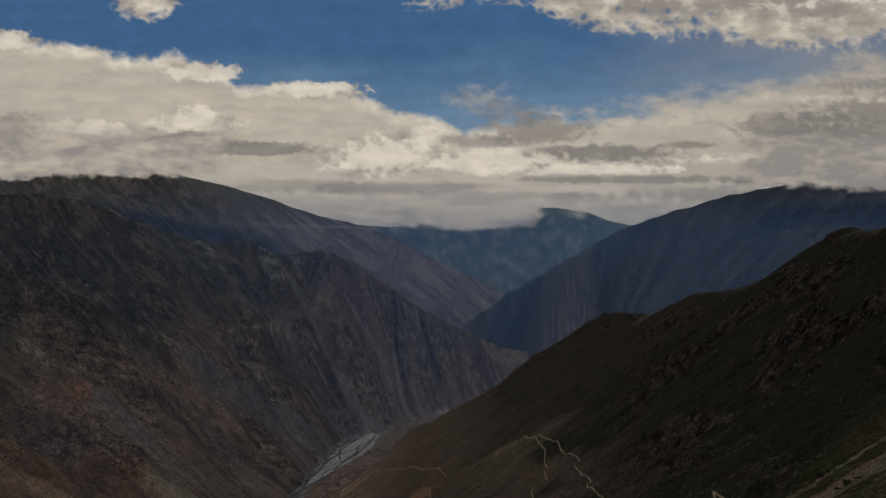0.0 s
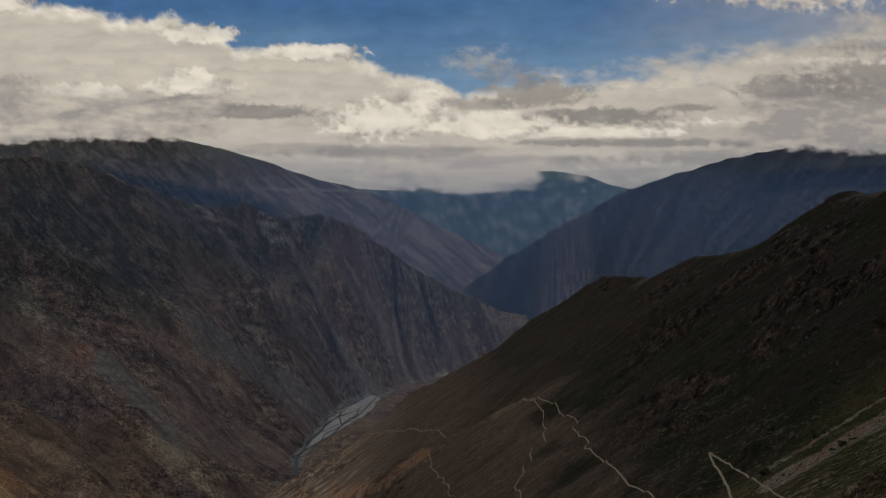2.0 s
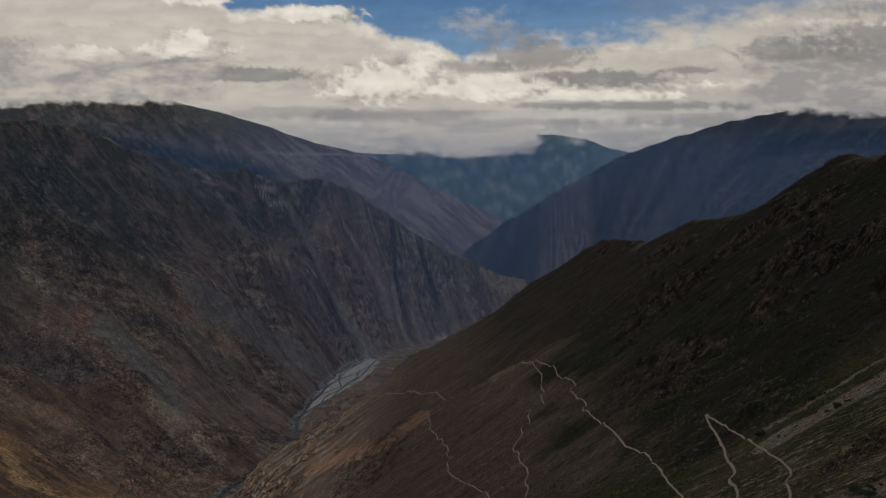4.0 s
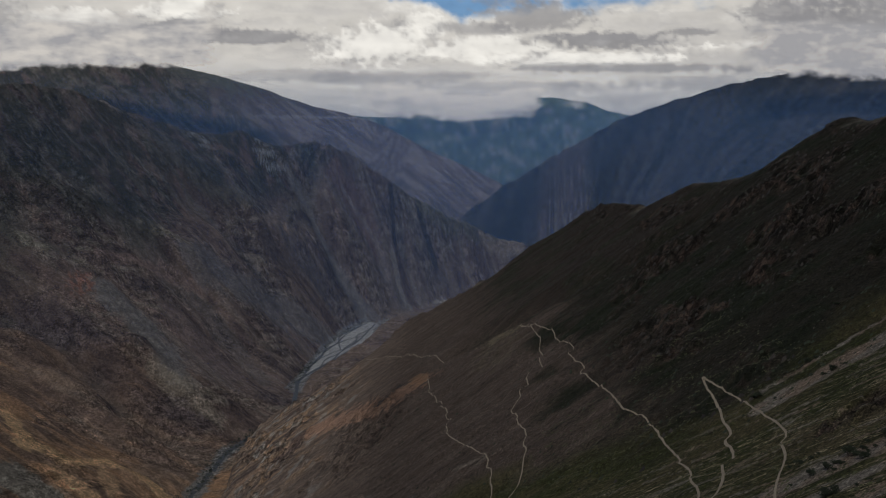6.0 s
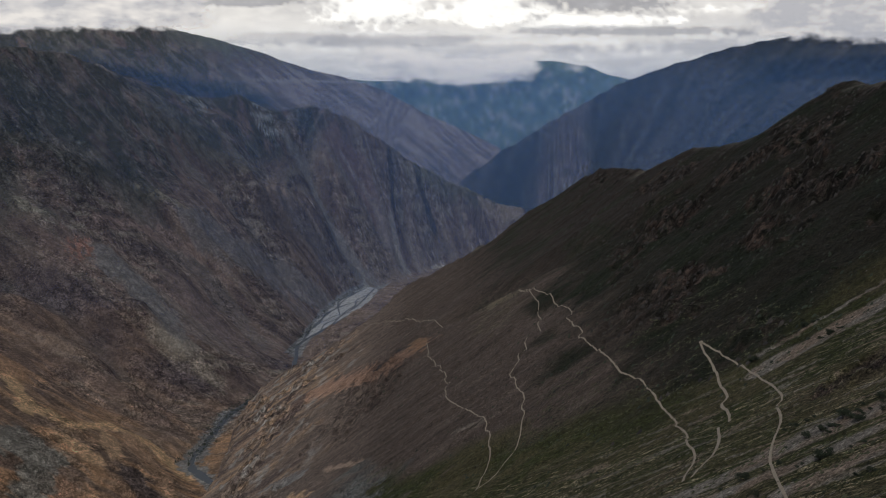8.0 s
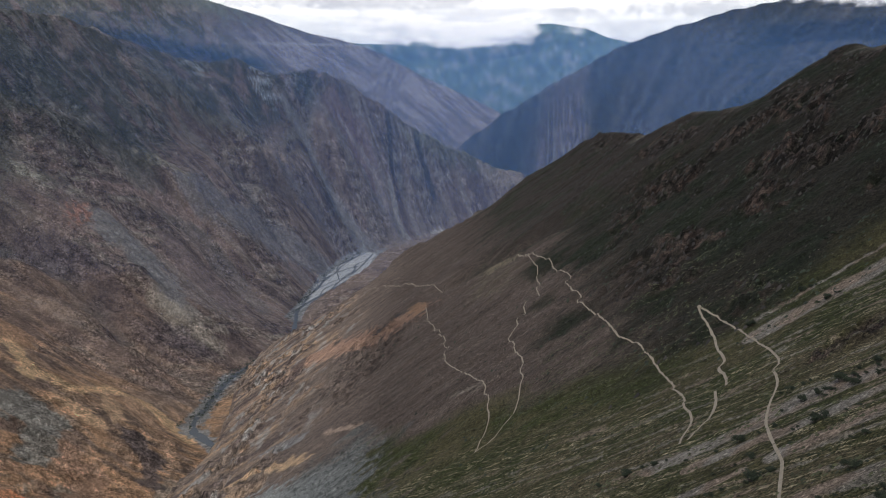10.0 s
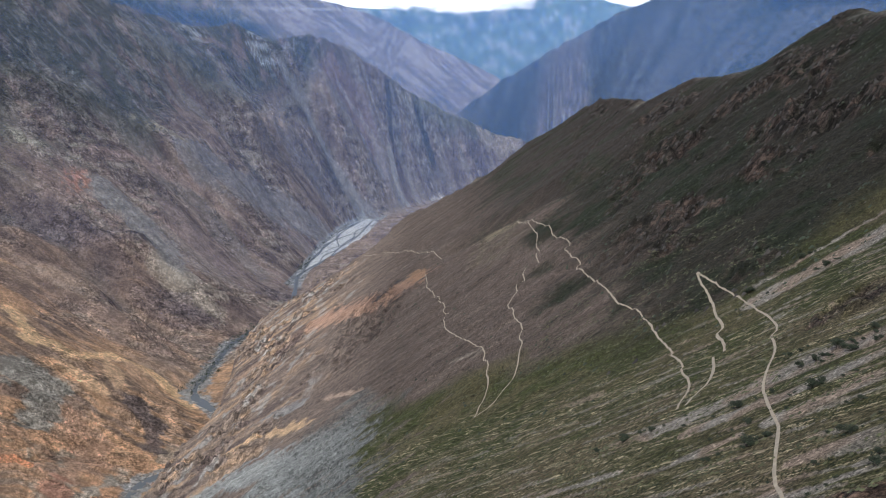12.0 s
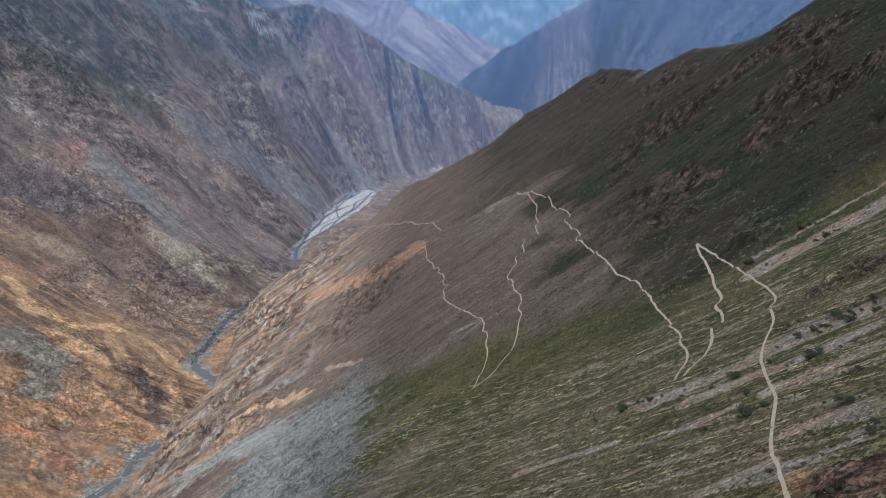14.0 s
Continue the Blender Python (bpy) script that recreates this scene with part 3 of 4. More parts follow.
def far_colours(x, y, z, base):
    """Far walls: dark scrub above, bare grey-brown scree in runs, rock ribs, ochre at the foot."""
    a, d, spur = lines_down(x, y)
    n1, n2, n3 = fbm(x / 330, y / 330, 4, 71), fbm(x / 60, y / 60, 5, 73, 0.62), fbm(x / 11, y / 11, 3, 75)
    run1, run2 = fbm(a / 120, d / 700, 4, 76, 0.6), fbm((a + 5 * n2) / 24, d / 260, 4, 77, 0.62)
    col = np.broadcast_to(np.array((0.165, 0.130, 0.115)), x.shape + (3,)).copy()
    hue = fbm(a / 170 + 9, d / 420, 4, 111, 0.6)
    col = mix(col, (0.225, 0.155, 0.122), 0.8 * smooth(0.02, 0.25, hue))
    col = mix(col, (0.170, 0.162, 0.120), 0.7 * smooth(0.05, 0.25, -hue))
    col = mix(col, (0.285, 0.205, 0.158), 0.75 * smooth(420, 300, z + 120 * n1 + 60 * n2))
    col = mix(col, (0.118, 0.088, 0.078), 0.7 * smooth(0.0, 0.3, run1 + 0.4 * n2))
    col = mix(col, (0.268, 0.222, 0.182), 0.6 * smooth(0.03, 0.3, -run1 + 0.4 * run2))
    col = mix(col, (0.33, 0.255, 0.19), 0.45 * smooth(0.12, 0.34, run2) * smooth(620, 380, z + 200 * n1))
    col = mix(col, (0.100, 0.076, 0.066), 0.35 * smooth(0.12, 0.36, -run2))
    hard = smooth(-0.05, 0.3, fbm(x / 210, y / 210, 4, 35))
    steps = fbm((z + 0.25 * a + 6 * fbm(x / 60, y / 60, 2, 36)) / 16, a / 120, 4, 37, 0.6)
    col = mix(col, (0.105, 0.087, 0.08), 0.7 * hard * smooth(0.0, 0.25, -steps))
    col = mix(col, (0.34, 0.29, 0.22), 0.65 * hard * smooth(0.1, 0.32, steps + 0.3 * n3) * smooth(600, 330, z))
    scree = straight(scree_grid, x, y)
    col = mix(col, (0.205, 0.180, 0.158), 0.6 * smooth(0.35, 0.8, scree + 0.5 * run2))
    rag = 0.45 * n2 + 0.4 * run2 + 0.2 * n3
    col = toned(col, x, y, FAR_STAINS, rag)
    col = toned(col, x, y, SPUR_STAINS_AND_SHADE, rag)
    scrub = smooth(350, 500, z + 150 * n1 + 60 * run2 - 140 * spur)
    col = mix(col, (0.066, 0.068, 0.052), 0.88 * scrub * smooth(-0.45, 0.1, n2 + 0.3 * run2))
    col = mix(col, (0.20, 0.18, 0.15), 0.6 * scrub * smooth(0.2, 0.36, run2 + 0.5 * n3))
    foot = smooth(-300, -380, x)
    ochre = smooth(1750, 1350, y + 250 * n1) * smooth(330, 120, z + 100 * n2) * foot
    s2 = 0.6 * fbm(x / 90, y / 90, 3, 80) + 0.8 * run2
    col = mix(col, (0.35, 0.23, 0.145), 0.85 * ochre)
    col = mix(col, (0.52, 0.31, 0.17), 0.8 * ochre * smooth(0.0, 0.35, s2 + 0.08))
    col = mix(col, (0.17, 0.122, 0.095), 0.75 * ochre * smooth(0.08, 0.3, -s2 + 0.3 * n2))
    low = smooth(1200, 1080, y + 80 * n2) * foot
    col = mix(col, (0.46, 0.27, 0.16), 0.75 * low * smooth(-0.1, 0.3, n2))
    col = mix(col, (0.31, 0.265, 0.205), 0.7 * low * smooth(0.1, 0.35, -n2))
    col = toned(col, x, y, LOW_STAINS_AND_LIGHT, 0.8 * run2 + 0.5 * n2 + 0.35 * n3)
    col = mix(col, (0.40, 0.215, 0.15), 0.9 * blob(x, y, -806, 1885, 26, 36, 0, 0.8, 12) * smooth(-0.3, 0.15, n3))
    # pale limestone ledges under the crest, and old terraces on the shoulder
    cliff = np.maximum(blob(x, y, -560, 2825, 52, 46, 0, 0.6, 14), 0.8 * blob(x, y, -755, 2675, 50, 26, 40, 0.6, 17))
    col = mix(col, (0.40, 0.39, 0.36), 0.75 * cliff * smooth(0.0, 0.2, fbm(a / 90, (z + 0.2 * a) / 9, 4, 15)) * smooth(430, 500, z))
    terrace = blob(x, y, -900, 1965, 75, 60, 30, 0.5, 26) * smooth(0.12, 0.2, gnoise((z + 5 * n2) / 17, a / 90, 27))
    col = mix(col, (0.30, 0.275, 0.20), 0.75 * terrace)
    # ranges behind: bare brown, one opposite with shade painted into its colour, a green one at the end
    mid = smooth(3560, 3700, y) * smooth(480, 300, x)
    fans = fbm((a + 0.3 * z) / 40, d / 240, 5, 95, 0.6)
    # bare brown, lightened to carry the sunlight on this range
    col = mix(col, (0.25, 0.188, 0.152), 0.9 * mid * smooth(900, 700, z + 100 * n1))
    col = mix(col, (0.14, 0.112, 0.10), 0.8 * mid * smooth(0.03, 0.3, -fans))
    col = mix(col, (0.38, 0.30, 0.245), 0.75 * mid * smooth(0.10, 0.24, fans) * smooth(900, 720, z))
    col = mix(col, (0.17, 0.175, 0.15), mid * smooth(740, 860, z + 60 * n2 + 60 * fans))
    road = np.exp(-((z - 702 + 4 * n2) / 4) ** 2) * mid * smooth(-250, -400, x) * smooth(-1150, -1000, x)
    col = mix(col, (0.50, 0.42, 0.34), 0.8 * road)
    green = smooth(4200, 4320, y + 40 * n1)
    gully = fbm((x + 0.6 * z) / 90, (z - 0.3 * x) / 80, 5, 97, 0.62)
    col = mix(col, (0.15, 0.215, 0.155), green)
    col = mix(col, (0.075, 0.12, 0.09), 0.8 * green * smooth(0.0, 0.3, -gully))
    col = mix(col, (0.34, 0.34, 0.27), green * smooth(0.08, 0.35, gully + 0.4 * n1))
    # range opposite: near-black colours carry the shade of its face
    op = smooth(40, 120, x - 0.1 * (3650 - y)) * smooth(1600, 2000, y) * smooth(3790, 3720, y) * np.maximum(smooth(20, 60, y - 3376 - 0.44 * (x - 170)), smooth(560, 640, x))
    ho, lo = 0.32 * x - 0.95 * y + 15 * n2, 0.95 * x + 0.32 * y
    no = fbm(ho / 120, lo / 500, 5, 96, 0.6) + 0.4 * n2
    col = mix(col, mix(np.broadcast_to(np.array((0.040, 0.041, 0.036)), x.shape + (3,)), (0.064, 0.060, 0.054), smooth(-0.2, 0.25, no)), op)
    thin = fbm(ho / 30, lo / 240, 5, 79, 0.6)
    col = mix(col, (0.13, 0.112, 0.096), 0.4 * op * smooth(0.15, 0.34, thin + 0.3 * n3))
    # river shingle
    bed = smooth(4, 1.5, base) * smooth(22, 11, off_line(RIVER, x, y) + 14 * n3 + 14 * n2) * np.maximum(smooth(1650, 1620, y), smooth(1960, 2000, y)) * smooth(2860, 2800, y) + inside(BED, x, y)
    bank = np.exp(-(np.maximum(off_line([p[:2] for p in BANK_RIGHT], x, y) - 30, 0) / 20) ** 2) * (1 - inside(BED, x, y))
    col = mix(col, (0.25, 0.185, 0.14), 0.8 * bank * smooth(0.5, 0.0, bed))
    return mix(col, (0.30, 0.295, 0.275), np.clip(bed, 0, 1) * 0.9)


def near_colours(x, y, two, crag):
    """The flank below the camera: brown scree, dark crags, grass with bare tongues, ochre and grey shale at its lower edge."""
    n2, n3 = fbm(x / 60, y / 60, 5, 73, 0.6), fbm(x / 9, y / 9, 3, 75)
    near = np.broadcast_to(np.array((0.198, 0.148, 0.116)), x.shape + (3,)).copy()
    across, down = 0.095 * x + 0.995 * y, -0.995 * x + 0.095 * y
    streak = fbm((across + 4 * n3) / 7, down / 60, 5, 81, 0.65)
    near = mix(near, (0.150, 0.118, 0.094), 0.6 * smooth(0, 0.35, streak))
    near = mix(near, (0.27, 0.215, 0.165), smooth(0.08, 0.45, -streak) * 0.4)
    patch = blob(x, y, 48, 690, 22, 70, 0, 0.6, 18)
    near = mix(near, (0.235, 0.19, 0.13), 0.7 * patch * smooth(-0.3, 0.2, n3))
    # high slope: green-brown cover, with cloud shade painted into its darkness
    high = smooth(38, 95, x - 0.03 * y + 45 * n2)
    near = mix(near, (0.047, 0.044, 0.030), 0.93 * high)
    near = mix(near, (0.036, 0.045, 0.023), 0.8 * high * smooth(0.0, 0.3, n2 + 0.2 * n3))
    # knobs: brown, with the shade on their faces put into the colour
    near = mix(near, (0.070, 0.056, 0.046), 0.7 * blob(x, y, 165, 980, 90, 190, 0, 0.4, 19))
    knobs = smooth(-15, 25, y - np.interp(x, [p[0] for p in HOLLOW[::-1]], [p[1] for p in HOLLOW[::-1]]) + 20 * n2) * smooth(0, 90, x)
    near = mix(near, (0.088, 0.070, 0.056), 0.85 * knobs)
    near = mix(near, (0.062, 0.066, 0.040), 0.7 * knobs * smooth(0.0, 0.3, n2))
    low = smooth(-85, -150, x + 60 * n2)
    crease_shade = fbm((across + 5 * n2) / 16, down / 130, 5, 98, 0.62)
    near = mix(near, (0.30, 0.222, 0.162), 0.85 * low * smooth(-0.3, 0.1, streak))
    # pale and dark runs stand in for relief shading lost in frontal sun
    near = mix(near, (0.43, 0.285, 0.175), 0.85 * low * smooth(0.08, 0.3, -crease_shade + 0.3 * n2))
    near = mix(near, (0.135, 0.100, 0.084), 0.9 * low * smooth(0.08, 0.28, crease_shade))
    near = mix(near, (0.40, 0.37, 0.32), 0.7 * low * smooth(0.18, 0.35, fbm(x / 18, y / 30, 4, 99)))
    near = toned(near, x, y, NEAR_STAINS, 0.5 * n2 + 0.9 * streak + 0.4 * n3, 1.15)
    grey = blob(x, y, -78, 385, 62, 115, 0, 0.4, 10)
    near = mix(near, (0.25, 0.25, 0.225), grey * smooth(-0.5, 0.0, streak + 0.1))
    near = mix(near, (0.105, 0.107, 0.095), 0.9 * grey * smooth(0.1, 0.3, 0.6 * n2 + 0.5 * n3 + fbm((across + down) / 2.2, (across - down) / 6, 4, 112, 0.7)))
    rim = np.maximum(425 - 1.05 * x, 318)
    grass = smooth(20, -20, y - rim + 40 * n2) * smooth(-30, -12, x + 0.05 * y + 25 * n2 + 45 * streak - 8)
    near = mix(near, (0.125, 0.114, 0.048), 0.92 * grass)
    near = mix(near, (0.075, 0.086, 0.028), 0.85 * grass * smooth(0.0, 0.35, n2 + 0.3 * n3 + 0.25 * smooth(-90, -30, y - rim)))
    near = mix(near, (0.23, 0.175, 0.105), 0.6 * grass * smooth(0.05, 0.4, -n2) * (1 - 0.8 * smooth(-90, -30, y - rim)))
    lower = grass * smooth(-20, -90, y - rim)
    a2, d2 = 0.70 * x + 0.72 * y, -0.72 * x + 0.70 * y
    a3, d3 = mix2(across, a2, two), mix2(down, d2, two)
    rows = smooth(-0.12, 0.15, fbm(a3 / 9, d3 / 60, 2, 86))
    bare = np.maximum(bare_bands(x, y), 0.7 * two * smooth(0.26, 0.29, fbm((a2 + 0.8 * n3) / 3.2, d2 / 30, 3, 83)))
    tone = smooth(-0.1, 0.2, fbm(x / 14, y / 14, 2, 88))
    near = mix(near, mix(np.broadcast_to(np.array((0.46, 0.40, 0.33)), x.shape + (3,)), (0.47, 0.35, 0.26), tone), 0.95 * bare)
    right = smooth(-90, -40, x)
    # brown crag rock, its light-dark contrast painted in place of relief shading
    near = mix(near, (0.080, 0.062, 0.052), crag * smooth(-0.3, 0.2, n3) * right)
    near = mix(near, (0.165, 0.115, 0.088), 0.8 * crag * smooth(0.1, 0.3, n3 + 0.3 * n2) * right)
    near = mix(near, (0.040, 0.033, 0.028), 0.7 * crag * smooth(0.1, 0.35, -n3) * right)
    knoll = blob(x, y, 60, 107, 7.5, 9, 0, 0.3, 5)
    near = mix(near, (0.42, 0.24, 0.12), 0.8 * blob(x, y, 55.5, 115, 3.2, 5, 0, 0.5, 20))
    near = mix(near, (0.22, 0.14, 0.095), knoll)
    near = mix(near, (0.06, 0.045, 0.035), knoll * smooth(0.0, 0.25, fbm(x / 1.6, y / 2.5, 4, 21)))
    # gain by place: lighter at lower left, painted shade at upper right
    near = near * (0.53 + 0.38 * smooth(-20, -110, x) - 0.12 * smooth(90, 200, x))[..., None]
    return near, lower * (1 - bare) * (1 - crag) * (0.35 + 0.65 * rows)


def land_mesh():
    half = radians(28.6)
    a = np.concatenate([np.linspace(-math.pi, -half, 60, endpoint=False), np.linspace(-half, half, 900, endpoint=False), np.linspace(half, math.pi, 61)])
    r = np.concatenate([np.linspace(0.3, 95, 14), np.geomspace(100, 900, 430, endpoint=False), np.geomspace(900, 3250, 540, endpoint=False), np.geomspace(3250, 4750, 150)])
    A, R = np.meshgrid(a, r)
    x, y = R * np.sin(A), R * np.cos(A)
    z, nw, two, crag, base = height(x, y)
    col = np.zeros(x.shape + (3,))
    f = nw < 0.999
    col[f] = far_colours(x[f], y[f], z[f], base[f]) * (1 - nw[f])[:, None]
    f = nw > 0.001
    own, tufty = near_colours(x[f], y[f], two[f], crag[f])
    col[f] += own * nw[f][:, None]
    mask = np.zeros(x.shape + (3,))
    mask[..., 1], mask[..., 2] = np.maximum(crag, (1 - nw) * np.maximum(smooth(3250, 3650, R), 0.75 * scree_calm(x, y))), nw
    mask[f, 0] = tufty
    return sheet_mesh("ground", x, y, z, col, GROUND, None, mask, np.where(nw > 0.5, two, lines_down(x, y)[2]))


def sheet_mesh(name, x, y, z, col, mat, alpha=None, mask=None, side=None):
    h, w = x.shape
    me = bpy.data.meshes.new(name)
    me.vertices.add(h * w)
    me.vertices.foreach_set("co", np.stack([x, y, z], -1).astype(np.float32).ravel())
    idx = np.arange(h * w).reshape(h, w)
    quads = np.stack([idx[:-1, :-1], idx[:-1, 1:], idx[1:, 1:], idx[1:, :-1]], -1).reshape(-1, 4)[:, ::-1]
    me.loops.add(quads.size)
    me.loops.foreach_set("vertex_index", quads.astype(np.int32).ravel())
    me.polygons.add(len(quads))
    me.polygons.foreach_set("loop_start", (np.arange(len(quads)) * 4).astype(np.int32))
    me.polygons.foreach_set("use_smooth", np.ones(len(quads), bool))
    me.update(calc_edges=True)
    layer = me.color_attributes.new("zone", "FLOAT_COLOR", "POINT")
    rgba = np.ones((h, w, 4), np.float32)
    rgba[..., :3] = col
    if alpha is not None:
        rgba[..., 3] = alpha
    layer.data.foreach_set("color", rgba.ravel())
    if mask is not None:
        layer = me.color_attributes.new("mask", "FLOAT_COLOR", "POINT")
        rgba = np.ones((h, w, 4), np.float32)
        rgba[..., :3], rgba[..., 3] = mask, side
        layer.data.foreach_set("color", rgba.ravel())
    me.materials.append(mat)
    return new(name, me)


ground = tagged(land_mesh(), "steep brown and green mountain ground with scree and gullies", "ground", kind="structure")


# ---- sky behind the ranges ----
def backdrop_material():
    m, n, l, b = material("distant_sky")
    col = n.new("ShaderNodeVertexColor")
    col.layer_name = "zone"
    em = n.new("ShaderNodeEmission")
    em.inputs["Strength"].default_value = SKY_GLOW
    l.new(col.outputs["Color"], em.inputs["Color"])
    l.new(em.outputs["Emission"], n["Material Output"].inputs["Surface"])
    return m


SKY_GLOW = 3.0


def along(u, pts):
    p = np.array(pts, float)
    return np.interp(u, p[:, 0], p[:, 1])


def sky_backdrop():
    """Blue sky with cloud decks, on a bent screen far behind the last range."""
    az, el = np.meshgrid(np.radians(np.linspace(-38, 38, 720)), np.radians(np.linspace(-4, 28, 340)))
    R = 4820.0
    u = 1000 * np.tan(az)                    # to the right
    v = 1000 * np.tan(el) / np.cos(az)       # upwards
    fine = fbm(u / 30, v / 17, 5, 103, 0.55)
    wide = fbm(u / 140, v / 45, 5, 104)
    layer = fbm((u + 30 * wide) / 190, (v + 8 * fine) / 11, 4, 105)
    puff = 0.3 - 0.8 * np.abs(gnoise(u / 22, v / 16, 106)) - 0.5 * np.abs(gnoise(u / 10, v / 8, 107)) - 0.25 * np.abs(gnoise(u / 5, v / 4, 108))
    c = mix(np.broadcast_to(np.array((0.155, 0.275, 0.43)), u.shape + (3,)), (0.052, 0.135, 0.295), smooth(110, 260, v + 30 * wide))
    cream, white, grey, dark = np.array((0.555, 0.52, 0.465)), np.array((0.84, 0.80, 0.72)), np.array((0.315, 0.30, 0.29)), np.array((0.185, 0.178, 0.18))

    def deck(c, cover, lit, shade):
        body = mix(np.broadcast_to(cream, u.shape + (3,)), grey, np.clip(shade, 0, 1))
        return mix(c, mix(body, white, np.clip(lit, 0, 1)), np.clip(cover, 0, 1))

    # thin veil on the right and wisps in the blue
    c = deck(c, 0.5 * smooth(120, 480, u + 140 * wide) * smooth(330, 180, v), 0 * u, 0.5 + 0.4 * layer)
    # high clouds, their ragged base to the lower right
    lower = along(u, [(-90, 300), (60, 292), (110, 284), (150, 262), (300, 258), (420, 238), (520, 246), (700, 210)])
    d = v - lower + 34 * puff + 20 * wide
    c = deck(c, smooth(-3, 16, d), smooth(4, 50, d) * smooth(0.0, 0.4, fine) * 0.6, 0.6 - 0.8 * wide - 0.6 * fine)
    d = 1 - np.hypot((u + 348) / 40, (v - 290) / 24) + 0.8 * puff
    c = deck(c, smooth(0, 0.4, d), 0.25 + 0.5 * fine, 0.5 - fine)
    # the long bank, tall on the left, lit along its upper edge
    top = along(u, [(-700, 280), (-520, 254), (-480, 243), (-427, 238), (-388, 226), (-341, 222), (-315, 228), (-262, 210), (-242, 188), (-222, 190), (-175, 199), (-122, 189), (-89, 175), (-56, 158), (-3, 152), (25, 138), (60, 150), (110, 158), (183, 162), (276, 182), (343, 196), (520, 222), (700, 240)])
    torn = smooth(0, 160, u)
    d = top - v + 10 * puff + (7 + 26 * torn) * wide + 12 * torn * fine + 3
    c = deck(c, smooth(-2 - 6 * torn, 9 + 16 * torn, d), 0.8 * smooth(22, 4, d) * smooth(200, -60, u) * (0.6 + 0.8 * fine), 0.22 + 0.5 * layer + 0.3 * smooth(150, 450, u) + 0.35 * wide)
    # stacked decks towards the horizon: bright crowns, grey flat bases
    for k, (vt, thick, u0, u1, strength) in enumerate(((46, 22, -900, 900, 0.8), (58, 18, -900, 900, 0.8), (72, 20, -900, 900, 0.8), (86, 18, -200, 500, 0.8), (98, 24, -900, 260, 0.75),
                                                     (112, 20, 40, 900, 0.7), (124, 26, -900, -120, 0.7), (150, 30, -900, -260, 0.6), (150, 24, 200, 900, 0.5), (185, 30, 330, 900, 0.5))):
        line = vt + 13 * fbm(u / 110, u * 0 + 3.7 * k, 4, 120 + k) + 16 * puff
        d = line - v
        ends = smooth(u0 - 60, u0 + 60, u + 60 * wide) * smooth(u1 + 60, u1 - 60, u + 60 * wide)
        patch = smooth(-0.25, 0.2, fbm(u / 160, u * 0 + 9.1 * k, 3, 140 + k) + 0.5 * wide)
        c = deck(c, strength * ends * patch * smooth(0, 3, d) * smooth(1.6 * thick, 0.5 * thick, d), smooth(0.5 * thick, 0, d) * (0.38 + fine), 0.1 + 0.6 * smooth(0.2 * thick, thick, d) + 0.4 * layer)
    # a torn grey-cream cloud by the blue gap
    d = 1 - np.hypot((u - 42 + 30 * wide) / 46, (v - 176 + 12 * wide) / 20) + 1.3 * puff + 0.5 * fine
    c = deck(c, 0.5 * smooth(-0.1, 1.0, d), 0 * u, 0.55 - 0.5 * fine)
    # cumulus heads
    for cu, cv, ru, rv in ((-505, 243, 30, 12), (-285, 208, 44, 11), (-150, 187, 58, 10), (-300, 146, 60, 12), (-292, 154, 28, 16), (-18, 128, 34, 16), (-420, 140, 60, 12), (-66, 108, 70, 26), (60, 104, 90, 16), (170, 92, 120, 9)):
        d = 1 - np.hypot((u - cu) / ru, (v - cv) / rv) + 1.2 * puff + 0.15
        c = deck(c, 0.85 * smooth(0, 0.35, d), smooth(0.0, 0.6, d + 0.4 * fine) * 0.65, 0.35 - fine)
    # grey flat clouds in front
    for cu, cv, ru, rv, k in ((-298, 128, 62, 13, 1), (-215, 118, 80, 9, 0.95), (-515, 142, 55, 18, 0.7), (-440, 118, 70, 10, 0.4), (70, 160, 46, 14, 0.45), (110, 140, 72, 18, 0.8), (40, 128, 50, 9, 0.6),
                              (195, 112, 86, 12, 1), (290, 122, 34, 5, 0.85), (240, 82, 170, 6, 0.85), (395, 146, 60, 15, 0.8), (450, 118, 95, 42, 0.8), (540, 140, 100, 62, 0.8), (-60, 72, 110, 8, 0.6), (-185, 74, 90, 8, 0.5), (60, 62, 120, 6, 0.55), (330, 64, 120, 9, 0.6)):
        d = 1 - np.hypot((u - cu + 20 * wide) / ru, (v - cv) / rv) + 1.1 * puff + 0.35 * layer
        c = mix(c, dark * 1.15, k * 0.85 * smooth(-0.15, 0.45, d))
    c = c * (1 + 0.10 * fine + 0.08 * layer)[..., None]
    x, y, z = R * np.sin(az), R * np.cos(az), EYE_Z + R * np.tan(el)
    return sheet_mesh("backdrop", x, y, z, np.clip(c, 0, 1), backdrop_material())


tagged(sky_backdrop(), "blue sky with cream and grey cloud decks behind the ranges", "sky", kind="structure")


# ---- sheets in place of haze in the gorge, and cloud on the summits ----
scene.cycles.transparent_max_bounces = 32


